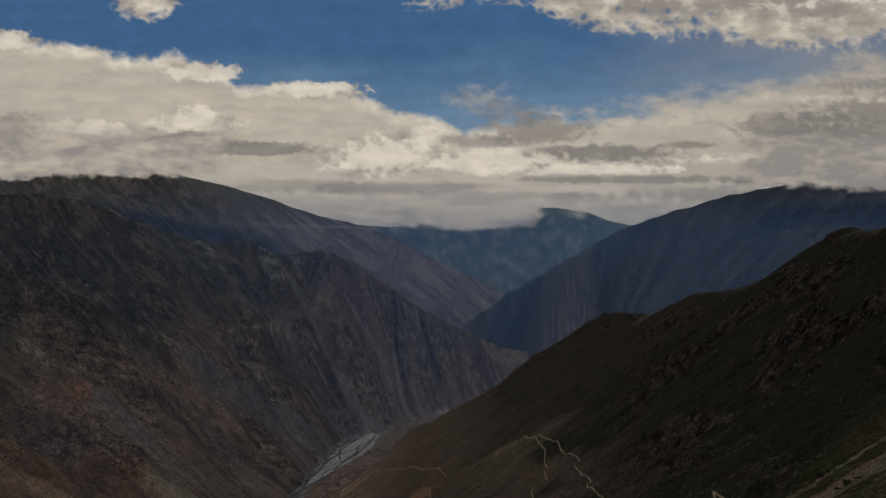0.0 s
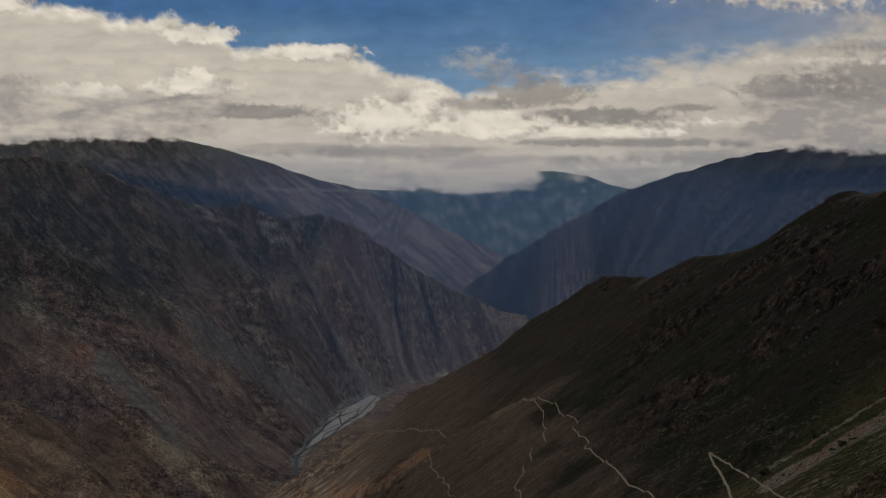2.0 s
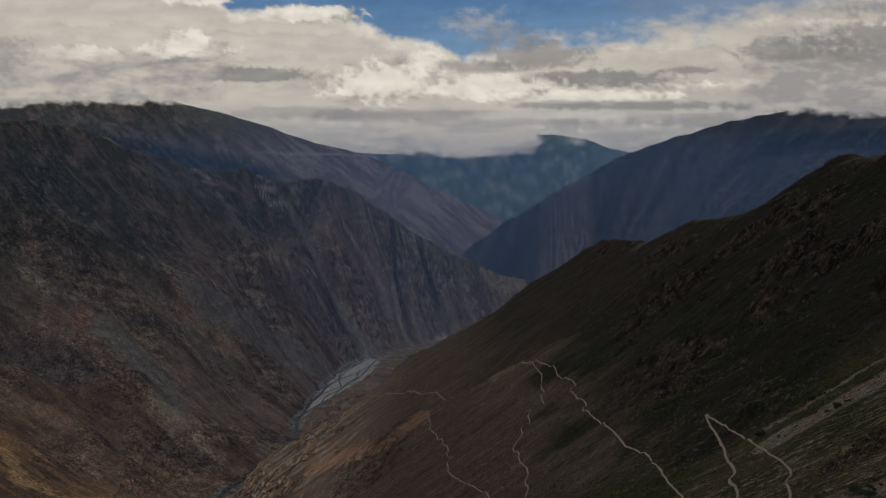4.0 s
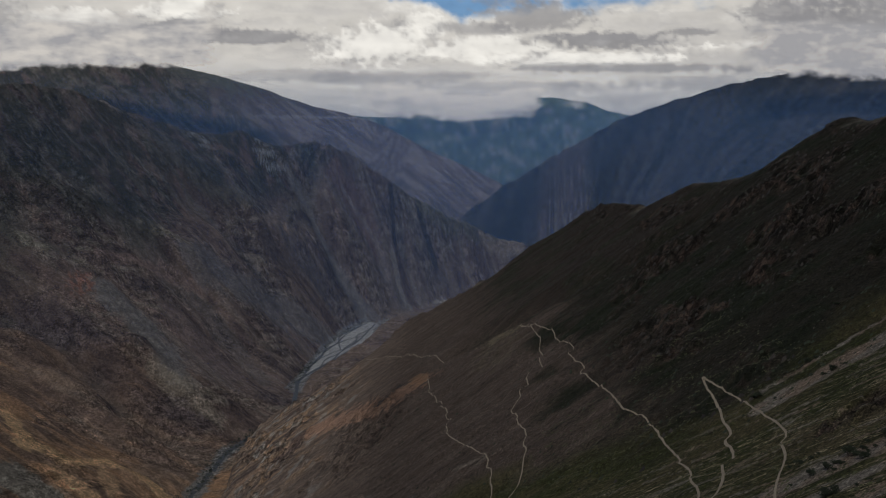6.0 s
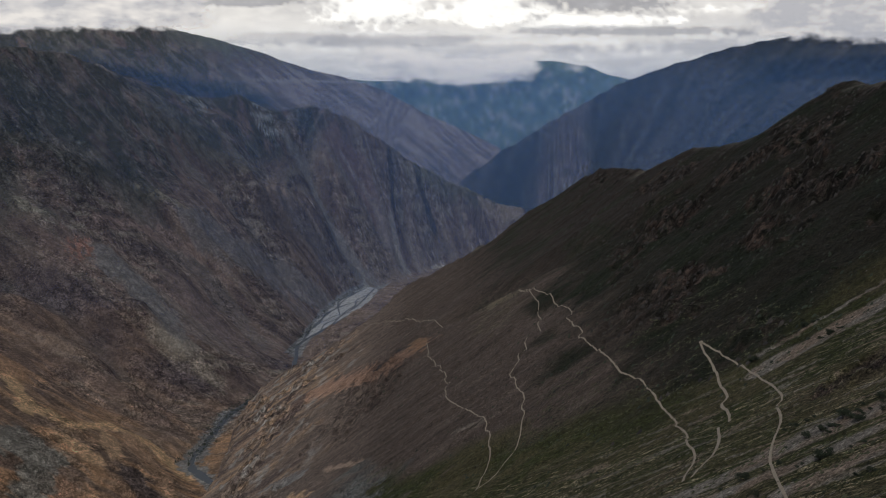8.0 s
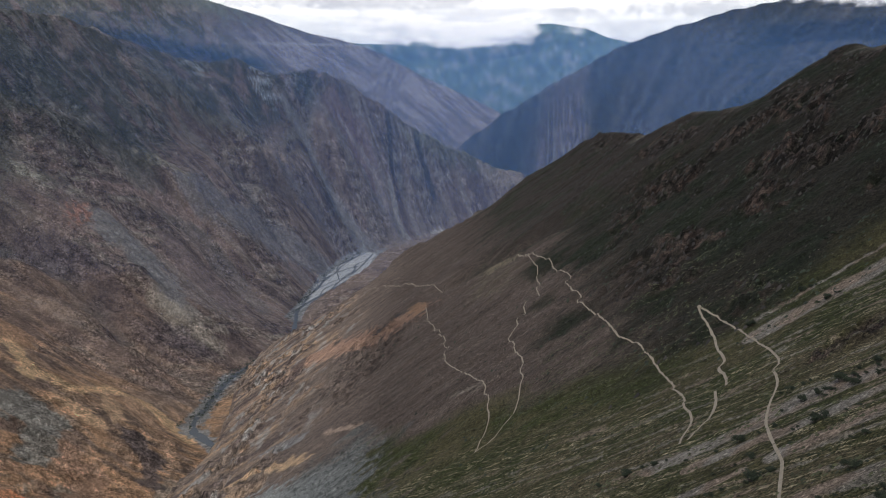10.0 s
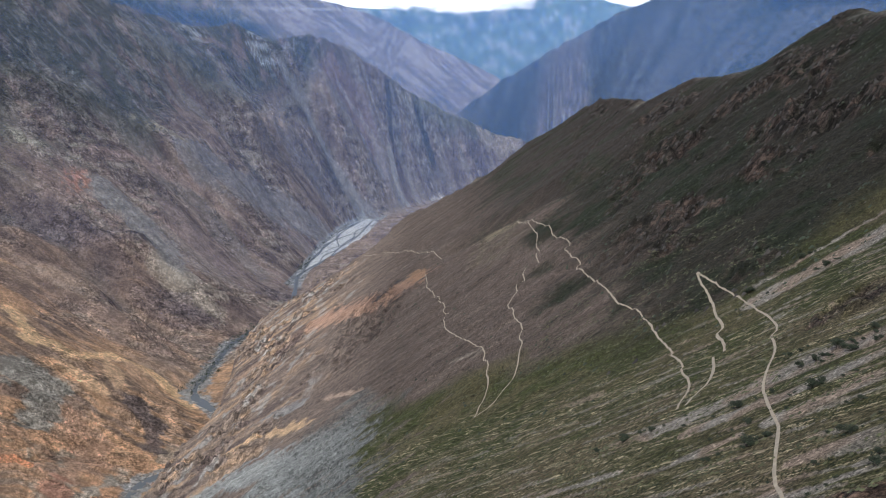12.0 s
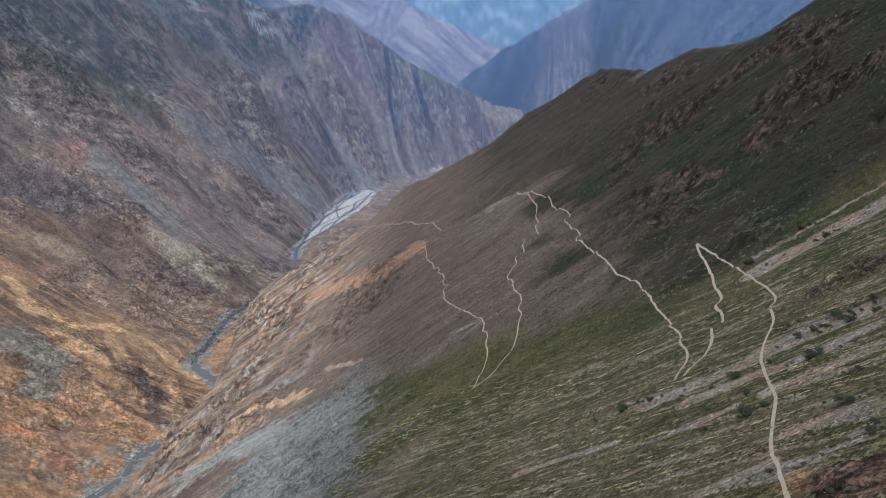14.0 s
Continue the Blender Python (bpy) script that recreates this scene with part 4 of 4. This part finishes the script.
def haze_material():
    """Blue-tinted clear sheet that stands in for haze: it lets most light by and scatters a little of the daylight that
    falls on it.
    """
    m, n, l, b = material("haze_stand_in")
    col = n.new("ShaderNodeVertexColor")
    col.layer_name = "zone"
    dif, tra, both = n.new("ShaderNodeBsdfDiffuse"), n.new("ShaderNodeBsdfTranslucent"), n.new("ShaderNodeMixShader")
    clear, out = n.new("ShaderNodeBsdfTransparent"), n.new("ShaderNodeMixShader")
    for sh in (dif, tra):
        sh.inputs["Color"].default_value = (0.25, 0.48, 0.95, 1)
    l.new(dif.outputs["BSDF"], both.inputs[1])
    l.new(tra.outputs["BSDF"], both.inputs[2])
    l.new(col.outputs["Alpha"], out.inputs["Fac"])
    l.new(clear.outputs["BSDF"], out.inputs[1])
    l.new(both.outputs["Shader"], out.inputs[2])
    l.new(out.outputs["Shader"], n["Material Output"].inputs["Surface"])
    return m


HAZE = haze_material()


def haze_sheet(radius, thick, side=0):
    """One added see-through sheet in place of hazy air, an arc round the head of the gorge."""
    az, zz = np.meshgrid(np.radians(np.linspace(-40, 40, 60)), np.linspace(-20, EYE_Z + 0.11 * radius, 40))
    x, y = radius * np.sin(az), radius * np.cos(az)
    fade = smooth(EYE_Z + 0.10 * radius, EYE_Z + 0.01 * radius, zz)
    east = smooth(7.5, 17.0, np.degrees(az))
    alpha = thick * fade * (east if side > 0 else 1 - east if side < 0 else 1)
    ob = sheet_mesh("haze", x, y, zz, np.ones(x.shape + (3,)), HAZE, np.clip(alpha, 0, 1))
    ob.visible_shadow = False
    return tagged(ob, "see-through bluish sheet standing in for haze in the gorge", "haze", "haze in the gorge", "stuff")


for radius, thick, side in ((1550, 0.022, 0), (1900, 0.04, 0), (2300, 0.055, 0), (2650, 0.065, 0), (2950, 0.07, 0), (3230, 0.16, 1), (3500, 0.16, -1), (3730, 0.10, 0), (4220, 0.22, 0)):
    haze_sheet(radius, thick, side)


def cloud_material():
    m, n, l, b = material("summit_cloud")
    col = n.new("ShaderNodeVertexColor")
    col.layer_name = "zone"
    # daylight on the cloud is put into glow, at the backdrop's strength
    em, clear, out = n.new("ShaderNodeEmission"), n.new("ShaderNodeBsdfTransparent"), n.new("ShaderNodeMixShader")
    em.inputs["Strength"].default_value = SKY_GLOW
    l.new(col.outputs["Color"], em.inputs["Color"])
    l.new(col.outputs["Alpha"], out.inputs["Fac"])
    l.new(clear.outputs["BSDF"], out.inputs[1])
    l.new(em.outputs["Emission"], out.inputs[2])
    l.new(out.outputs["Shader"], n["Material Output"].inputs["Surface"])
    return m


CLOUD = cloud_material()


def cloud_bank(radius, u0, u1, v0, v1, base, crown, shade, seed, label):
    """A bank of cloud that hides a summit: soft ragged base, thinning upwards and to its ends."""
    u, v = np.meshgrid(np.linspace(u0, u1, 320), np.linspace(v0, v1, 110))
    az = np.arctan(u / 1000)
    el_tan = v / 1000 * np.cos(az)
    fine, wide = fbm(u / 16, v / 10, 5, seed), fbm(u / 70, v / 18, 4, seed + 1)
    d = v - along(u, base) + 5 * fine + 4 * wide
    ends = smooth(u0, u0 + 40, u + 20 * wide) * smooth(u1, u1 - 25, u + 20 * wide)
    alpha = smooth(-1, 7, d) * ends * smooth(crown + 14, crown - 10, v + 18 * wide)
    c = mix(np.broadcast_to(np.array((0.52, 0.48, 0.43)), u.shape + (3,)), (0.30, 0.29, 0.29), np.clip(shade + 1.1 * wide - 0.5 * fine, 0, 1))
    x, y, z = radius * np.sin(az), radius * np.cos(az), EYE_Z + radius * el_tan
    ob = sheet_mesh("cloud_bank", x, y, z, c, CLOUD, alpha)
    return tagged(ob, label, "cloud", "clouds on the summits", "stuff")


cloud_bank(3420, -640, -250, 66, 160, [(-640, 76), (-520, 78), (-465, 82), (-290, 84), (-250, 86)], 138, 0.55, 201, "grey cloud lying on a broad dark summit")
cloud_bank(3280, 340, 640, 50, 150, [(340, 82), (376, 72), (440, 71), (469, 67), (520, 65), (640, 66)], 130, 0.95, 211, "grey cloud sinking over a dark mountain shoulder")
cloud_bank(4400, -110, 128, 12, 70, [(-110, 40), (-89, 34), (-56, 25), (37, 22), (77, 24), (110, 27), (122, 40), (128, 50)], 58, 0.1, 221, "cream cloud bank resting before a far green peak")
cloud_bank(4405, 136, 178, 26, 52, [(136, 42), (146, 36), (158, 33), (168, 37), (178, 42)], 46, 0.0, 231, "small white cloud wisp clinging to a far peak")


# ---- trails ----
EARTH = plain("trodden_earth", (0.37, 0.30, 0.215), 0.95, 0.8, 0.18, 0.15)


def rounded(line, turns=2):
    pts = [np.array(p, float) for p in line]
    for _ in range(turns):
        more = [pts[0]]
        for a, b in zip(pts, pts[1:]):
            more += [0.75 * a + 0.25 * b, 0.25 * a + 0.75 * b]
        pts = more + [pts[-1]]
    return np.array(pts)


def ribbon(name, line, width, mat, lift, seed, label, category, kind="", group="", level=None, wobble=0.25, turns=2):
    p = rounded(line, turns)
    p = dense([tuple(q) for q in p], 1.5 if level is None else 6)
    way = np.gradient(p, axis=0)
    way /= np.maximum(np.hypot(way[:, 0], way[:, 1]), 1e-6)[:, None]
    side = np.stack([way[:, 1], -way[:, 0]], -1)
    k = np.arange(len(p))
    w = width * (1 + wobble * fbm(k / 9.0, k * 0.0 + seed, 3, seed))
    off = np.linspace(-1, 1, 7)
    jag = 1 + 0.25 * gnoise(k / 2.5, k * 0.0 + 3.3, seed + 2)
    x = p[:, 0, None] + side[:, 0, None] * off * (0.5 * w * jag)[:, None]
    y = p[:, 1, None] + side[:, 1, None] * off * (0.5 * w * jag)[:, None]
    if level is None:
        mid = height(p[:, 0], p[:, 1])[0]
        z = np.maximum(height(x, y)[0], mid[:, None] - 0.5) + lift + 0.0004 * np.hypot(x, y)
    else:
        z = np.full_like(x, level) - 0.3 * np.abs(off) ** 4
    ob = sheet_mesh(name, x, y, z, np.ones(x.shape + (3,)), mat)
    return tagged(ob, label, category, group, kind)


PATH_GRASS = [(66.6, 211.8), (70.4, 216.3), (75.8, 221.6), (81.8, 235.4), (86.1, 249.8)]
PATH_JUNCTION = [(89.2, 249.0), (93.1, 260.4), (95.3, 276.1), (98.6, 278.3), (100.4, 284.4), (102.5, 298.7), (106.1, 311.8), (107.8, 318.7), (109.6, 337.8),
                 (112.6, 355.3)]
PATH_BROAD = [(51.0, 107.2), (52.2, 111.6), (54.2, 118.7), (56.3, 125.4), (58.0, 132.7), (61.8, 141.8), (67.2, 153.9), (69.0, 158.1), (71.7, 168.9),
              (75.5, 182.1), (78.6, 191.4), (84.0, 202.9), (89.8, 212.9), (94.2, 223.3), (97.6, 236.0), (101.6, 239.5), (106.3, 256.9), (109.7, 278.9),
              (111.8, 298.3), (113.8, 316.5), (113.4, 334.2), (112.8, 346.8), (112.8, 356.0)]
PATH_LONG = [(64.5, 212.2), (67.6, 219.4), (71.8, 225.5), (75.6, 238.9), (78.2, 256.6), (80.2, 259.9), (82.1, 273.0), (82.1, 281.9), (84.1, 285.8),
             (86.0, 310.6), (88.0, 337.0), (88.2, 361.6), (84.4, 376.2), (84.1, 400.5), (84.5, 425.0), (82.9, 445.9), (80.1, 470.4), (80.9, 479.6),
             (84.0, 478.5), (82.0, 499.8), (82.9, 521.3), (80.8, 531.3), (85.8, 528.9), (86.0, 555.0), (81.0, 579.6), (83.1, 607.4), (82.7, 630.1),
             (78.6, 653.3), (75.1, 682.9), (67.7, 717.6)]
PATH_SWITCHBACK = [(67.7, 717.6), (72.6, 680.9), (75.0, 636.6), (74.1, 614.0), (69.4, 586.8), (70.5, 565.5), (66.6, 564.8), (66.7, 542.5)]
PATH_SCREE = [(15.8, 353.7), (22.5, 355.6), (31.8, 366.9), (37.3, 378.9), (41.3, 404.6), (43.1, 409.0), (42.2, 424.0), (46.2, 434.5), (42.7, 464.1),
              (44.4, 472.1), (41.6, 490.7), (43.7, 495.6), (49.6, 504.1), (49.5, 522.7), (53.9, 523.8), (55.6, 519.0), (55.3, 539.0), (58.3, 546.7)]
PATH_NARROW = [(15.7, 352.8), (21.9, 372.8), (24.6, 387.2), (23.9, 399.9), (26.1, 412.6), (23.6, 425.4), (25.7, 436.8), (20.7, 457.3), (14.9, 478.6),
               (16.3, 481.6), (9.3, 503.8), (8.3, 511.9), (3.4, 534.0), (4.6, 544.4), (3.2, 561.3), (8.4, 566.2), (2.5, 580.7), (5.9, 587.8),
               (-0.7, 619.7), (1.9, 620.6), (-3.9, 649.2), (-2.5, 652.0), (-10.4, 694.3), (-9.2, 716.9), (-12.2, 756.5)]
TRAILS = [
    (PATH_GRASS, 0.85, "pale beaten-earth footpath ending on grassy slope"),
    (PATH_JUNCTION, 0.85, "pale earth footpath zigzagging below a junction"),
    (PATH_BROAD, 0.62, "broad pale earth trail winding over striped grass and scree"),
    (PATH_LONG, 0.66, "long pale trail climbing the green mountainside to a bend"),
    (PATH_SWITCHBACK, 0.62, "short pale switchback trail below the upper bend"),
    (PATH_SCREE, 0.66, "pale trail climbing a brown scree slope in bends"),
    (PATH_NARROW, 0.6, "narrow pale trail with many tight switchbacks on brown scree"),
]
for k, (line, width, label) in enumerate(TRAILS):
    ribbon("trail", line, width, EARTH, 0.07, 300 + 7 * k, label, "trail", group="trails on the mountainside", turns=1)
ribbon("trail", [(-110, 1190), (-50.6, 1010), (-10.8, 860), (3.7, 801.5)], 0.7, EARTH, 0.3, 390, "faint level path crossing orange and brown slope", "trail", group="trails on the mountainside")


# ---- river ----
def water_material():
    m, n, l, b = material("river_water")
    b.inputs["Base Color"].default_value = (0.095, 0.105, 0.110, 1)
    b.inputs["Roughness"].default_value = 0.4
    geo, tex, bp = n.new("ShaderNodeNewGeometry"), n.new("ShaderNodeTexNoise"), n.new("ShaderNodeBump")
    tex.inputs["Scale"].default_value, tex.inputs["Detail"].default_value = 0.4, 5
    l.new(geo.outputs["Position"], tex.inputs["Vector"])
    bp.inputs["Strength"].default_value, bp.inputs["Distance"].default_value = 0.5, 0.5
    l.new(tex.outputs["Fac"], bp.inputs["Height"])
    l.new(bp.outputs["Normal"], b.inputs["Normal"])
    return m


WATER = water_material()
SHINGLE = plain("river_shingle", (0.47, 0.465, 0.44), 0.9, 0.12, 0.4, 0.4)
RIVER_LOW = RIVER[1:15]
ribbon("water", RIVER_LOW, 13, WATER, 0, 402, "grey-blue river running between steep walls", "river", "structure", level=0.55, wobble=0.8)


def shingle_flat():
    """The wide gravel flat where the gorge opens."""
    ring = rounded([*BED, BED[0]], 2)
    mid = ring.mean(0)
    f = np.linspace(1, 0, 6)[:, None]
    x, y = mid[0] + (ring[:, 0] - mid[0]) * f, mid[1] + (ring[:, 1] - mid[1]) * f
    z = 1.1 + 0.5 * fbm(x / 40, y / 40, 2, 5)
    return tagged(sheet_mesh("river_bed", x, y, z, np.ones(x.shape + (3,)), SHINGLE), "wide pale grey shingle flat with braided channels", "river bank", kind="structure")


shingle_flat()
for line, width, seed in (([(-372, 2000), (-350, 2130), (-300, 2240), (-285, 2380), (-250, 2480), (-232, 2600), (-215, 2740)], 5, 412),
                          ([(-350, 2130), (-345, 2260), (-325, 2400), (-300, 2500), (-250, 2560)], 4, 414),
                          ([(-285, 2380), (-310, 2520), (-275, 2660), (-240, 2760)], 4, 416)):
    ribbon("water", line, width, WATER, 0, seed, "shallow braided channel across pale shingle", "river channel", "structure", level=2.0, wobble=0.9)
for k, (line, width) in enumerate((
        ([(-335, 1850), (-345, 1985), (-358, 2060), (-350, 2120), (-318, 2210), (-290, 2290), (-262, 2380)], 9),
        ([(-350, 2120), (-352, 2210), (-330, 2300), (-335, 2400), (-300, 2480), (-315, 2560), (-283, 2650), (-255, 2730)], 5.5),
        ([(-318, 2210), (-320, 2290), (-285, 2350), (-275, 2440), (-250, 2500), (-262, 2580), (-225, 2650), (-215, 2740)], 5),
        ([(-330, 2300), (-300, 2380), (-270, 2420), (-238, 2440)], 4),
        ([(-300, 2480), (-270, 2540), (-245, 2560), (-220, 2600)], 4))):
    ribbon("water", line, width, WATER, 0, 410 + k, "braided grey river channel on pale shingle", "river", "structure", "river channels", 1.9, 0.6)


# ---- plants ----
def leaf_material(name, colour):
    m, n, l, b = material(name)
    geo, ramp, vec = n.new("ShaderNodeNewGeometry"), n.new("ShaderNodeMapRange"), n.new("ShaderNodeVectorMath")
    ramp.inputs["To Min"].default_value, ramp.inputs["To Max"].default_value = 0.55, 1.5
    l.new(geo.outputs["Random Per Island"], ramp.inputs["Value"])
    vec.operation = "SCALE"
    vec.inputs[0].default_value = colour
    l.new(ramp.outputs["Result"], vec.inputs["Scale"])
    l.new(vec.outputs["Vector"], b.inputs["Base Color"])
    b.inputs["Roughness"].default_value = 0.8
    return m


LEAF, TUFT, ROCK = leaf_material("shrub_leaves", (0.036, 0.045, 0.023)), leaf_material("dry_tussock", (0.085, 0.085, 0.036)), leaf_material("loose_rock", (0.12, 0.098, 0.078))
WOOD = plain("shrub_wood", (0.12, 0.09, 0.07), 0.9, 3)


def raw_mesh(name, verts, faces, mat):
    me = bpy.data.meshes.new(name)
    me.from_pydata([tuple(v) for v in verts], [], faces)
    me.materials.append(mat)
    return me


def shrub(seed):
    """A low rounded shrub one metre across: forked stems and a loose crown of leaf sprays."""
    rnd = random.Random(seed)
    thing = new("shrub")
    stems, faces = [], []
    lumps = [(rnd.uniform(-0.32, 0.32), rnd.uniform(-0.32, 0.32), rnd.uniform(0.25, 0.5), rnd.uniform(0.17, 0.3)) for _ in range(9)]
    for lx, ly, lz, lr in lumps:
        b = len(stems)
        for (px, py, pz), w in (((0.25 * lx, 0.25 * ly, -0.25), 0.022), ((0.6 * lx, 0.6 * ly, 0.5 * lz), 0.015), ((lx, ly, lz), 0.006)):
            stems += [(px + w, py, pz), (px - 0.5 * w, py + 0.87 * w, pz), (px - 0.5 * w, py - 0.87 * w, pz)]
        for k in (0, 3):
            faces += [(b + k, b + k + 1, b + k + 4, b + k + 3), (b + k + 1, b + k + 2, b + k + 5, b + k + 4), (b + k + 2, b + k, b + k + 3, b + k + 5)]
    part_stem = new("stem", raw_mesh("stem", stems, faces, WOOD))
    part_stem.parent = thing
    verts, faces = [], []
    for lx, ly, lz, lr in lumps:
        for _ in range(80):
            d = Vector((rnd.gauss(0, 1), rnd.gauss(0, 1), rnd.gauss(0.25, 0.9))).normalized() * lr * rnd.uniform(0.55, 1.12)
            c = Vector((lx, ly, lz)) + Vector((d.x, d.y, d.z * 0.8))
            a = Vector((rnd.gauss(0, 1), rnd.gauss(0, 1), rnd.gauss(0, 0.6))).normalized() * rnd.uniform(0.035, 0.075)
            o = a.cross(Vector((rnd.gauss(0, 1), rnd.gauss(0, 1), rnd.gauss(0, 1)))).normalized() * rnd.uniform(0.02, 0.04)
            b = len(verts)
            verts += [c - a, c + o, c + a, c - o]
            faces.append((b, b + 1, b + 2, b + 3))
    crown = new("crown", raw_mesh("crown", verts, faces, LEAF))
    crown.parent = thing
    return tagged(thing, "dark green rounded shrub on scree and grass", "shrub", "shrubs on the near slope")


BUSHES = [(70.6, 185.3, 3.4), (62.4, 157.1, 4.2), (50.3, 211.1, 3.5), (56.1, 205.5, 2.2), (86.2, 189.5, 2.7), (89.1, 187.3, 2.6), (94.4, 188.0, 4.1), (93.5, 180.9, 3.1),
     (80.3, 169.7, 3.5), (82.4, 169.2, 2.4), (79.9, 148.0, 1.7), (102.3, 187.7, 2.4), (71.9, 139.2, 2.0), (71.9, 135.2, 2.4), (63.6, 130.1, 1.5), (133.4, 281.0, 3.0),
     (67.2, 118.5, 2.4), (54.3, 123.5, 1.4), (115.9, 301.6, 3.6), (134.4, 303.7, 3.6), (160.6, 338.3, 2.5), (67.3, 169.0, 2.4), (89.5, 203.8, 2.5), (69.7, 122.1, 1.6),
     (54.2, 209.7, 1.6), (60.0, 171.9, 1.1), (61.2, 195.0, 1.2), (58.1, 120.2, 1.0), (55.2, 105.4, 1.3)]
rnd = random.Random(4)
SHRUBS = [shrub(k) for k in range(4)]
spots = list(BUSHES)
for bx, by, bw in BUSHES[:24]:
    for _ in range(4):
        q = rnd.uniform(-9, 9)
        spots.append((bx - 0.87 * q + rnd.uniform(-1, 1), by + 0.49 * q + rnd.uniform(-1, 1), bw * rnd.uniform(0.25, 0.6)))
walked = [np.array(line) for line, _, _ in TRAILS]
spots = [q for q in spots if min(float(off_line([tuple(p) for p in w], np.array([q[0]]), np.array([q[1]]))[0]) for w in walked) > 0.6 + 0.5 * q[2]]
for k, (bx, by, bw) in enumerate(spots):
    bz = float(height(np.array([bx]), np.array([by]))[0][0])
    m = Matrix.LocRotScale((bx, by, bz), Euler((0, 0, rnd.uniform(0, 6.28))), None)
    ob = SHRUBS[k] if k < 4 else copy_thing(SHRUBS[k % 4], m)
    ob.matrix_basis = m @ Matrix.Diagonal((bw, bw, 0.85 * bw, 1))


def scatter(name, count, region, size, flat, mat, seed, accept, label, category, lean=(0.62, -0.35)):
    """Loose small lumps strewn over the near flank, as one mesh."""
    g = np.random.default_rng(seed)
    x, y = g.uniform(region[0], region[1], count), g.uniform(region[2], region[3], count)
    ok = accept(x, y) > g.uniform(0, 1, count)
    x, y = x[ok], y[ok]
    z = height(x, y)[0]
    s = size * np.minimum(g.lognormal(0, 0.4, len(x)), 1.7)
    shape = np.array([(1, 0, 0), (0.3, 0.95, 0), (-0.8, 0.6, 0), (-0.8, -0.6, 0), (0.3, -0.95, 0), (0.25, 0.3, 0.85), (-0.35, -0.1, 1)], float)
    turn = g.uniform(0, 6.28, len(x))
    v = shape[None] * g.uniform(0.7, 1.3, (len(x), 7, 1))
    vx = (v[..., 0] * np.cos(turn)[:, None] - v[..., 1] * np.sin(turn)[:, None]) * s[:, None]
    vy = (v[..., 0] * np.sin(turn)[:, None] + v[..., 1] * np.cos(turn)[:, None]) * s[:, None]
    slope = lean[0] * vx + lean[1] * vy
    vz = v[..., 2] * s[:, None] * flat + slope - 0.08
    co = np.stack([vx + x[:, None], vy + y[:, None], vz + z[:, None]], -1).reshape(-1, 3)
    tri = np.array([(0, 1, 5), (1, 2, 5), (2, 6, 5), (2, 3, 6), (3, 4, 6), (4, 0, 6), (0, 5, 6)])
    f = (tri[None] + 7 * np.arange(len(x))[:, None, None]).reshape(-1, 3)
    me = bpy.data.meshes.new(name)
    me.vertices.add(len(co))
    me.vertices.foreach_set("co", co.astype(np.float32).ravel())
    me.loops.add(f.size)
    me.loops.foreach_set("vertex_index", f.astype(np.int32).ravel())
    me.polygons.add(len(f))
    me.polygons.foreach_set("loop_start", (3 * np.arange(len(f))).astype(np.int32))
    me.update(calc_edges=True)
    me.materials.append(mat)
    return tagged(new(name, me), label, category, kind="stuff")


def grassy(x, y):
    a2, d2 = 0.49 * x + 0.87 * y, -0.87 * x + 0.49 * y
    return np.where((np.hypot(x, y) > 95), smooth(0.0, 0.3, fbm(a2 / 2.2, d2 / 20, 3, 84)) * smooth(0.2, 0.05, fbm(a2 / 8.5, d2 / 150, 3, 83)), 0)


scatter("grass_tussocks", 60000, (-20, 140, 95, 420), 0.33, 0.8, TUFT, 5, grassy, "olive and straw-coloured grass tussocks on a steep slope", "grass")
scatter("loose_stones", 22000, (-120, 200, 100, 560), 0.2, 0.8, ROCK, 6, lambda x, y: 0.22 + 0.15 * crags(x, y), "loose brown and grey stones strewn on the slope", "stones")


def thicket():
    """Dark scrub and small trees along the far river bank, as one mesh."""
    g = np.random.default_rng(12)
    edge = dense([BED[k] for k in (7, 8, 9, 10, 11, 12, 0)], 3)
    low = dense(RIVER[10:15], 5)
    verts, faces = [], []
    for line, count, wide in ((edge, 320, 9), (low, 160, 13)):
        for _ in range(count):
            px, py = line[g.integers(len(line))][:2] + g.normal(0, wide, 2)
            size = g.uniform(2.0, 5.5)
            for _ in range(26):
                d = g.normal(0, 1, 3)
                d /= np.linalg.norm(d)
                c = np.array((px, py, 2.5 + 0.6 * size)) + d * size * g.uniform(0.5, 1.1) * (1, 1, 0.7)
                a, o = g.normal(0, 0.45, 3), g.normal(0, 0.45, 3)
                k = len(verts)
                verts += [c - a, c + o, c + a, c - o]
                faces.append((k, k + 1, k + 2, k + 3))
    return tagged(new("thicket", raw_mesh("thicket", verts, faces, LEAF)), "dark green scrub thicket along the shingle river bank", "scrub", kind="stuff")


thicket()


DARK_ROCK, SCRUB = leaf_material("dark_outcrop", (0.046, 0.037, 0.031)), leaf_material("low_scrub", (0.030, 0.038, 0.020))
scatter("rock_outcrops", 22000, (20, 330, 300, 1150), 0.75, 1.3, DARK_ROCK, 7, lambda x, y: 0.55 * crags(x, y) * near_weight(x, y), "jagged dark brown rock outcrops on the high slope", "rocks", (0.7, -0.067))
scatter("scrub", 26000, (-60, 330, 280, 1150), 0.55, 1.1, SCRUB, 8, lambda x, y: near_weight(x, y) * (0.06 + 0.5 * smooth(30, 110, x) * smooth(-0.1, 0.3, fbm(x / 40, y / 40, 3, 64))), "dark green low scrub dotted over the mountainside", "scrub", (0.7, -0.067))
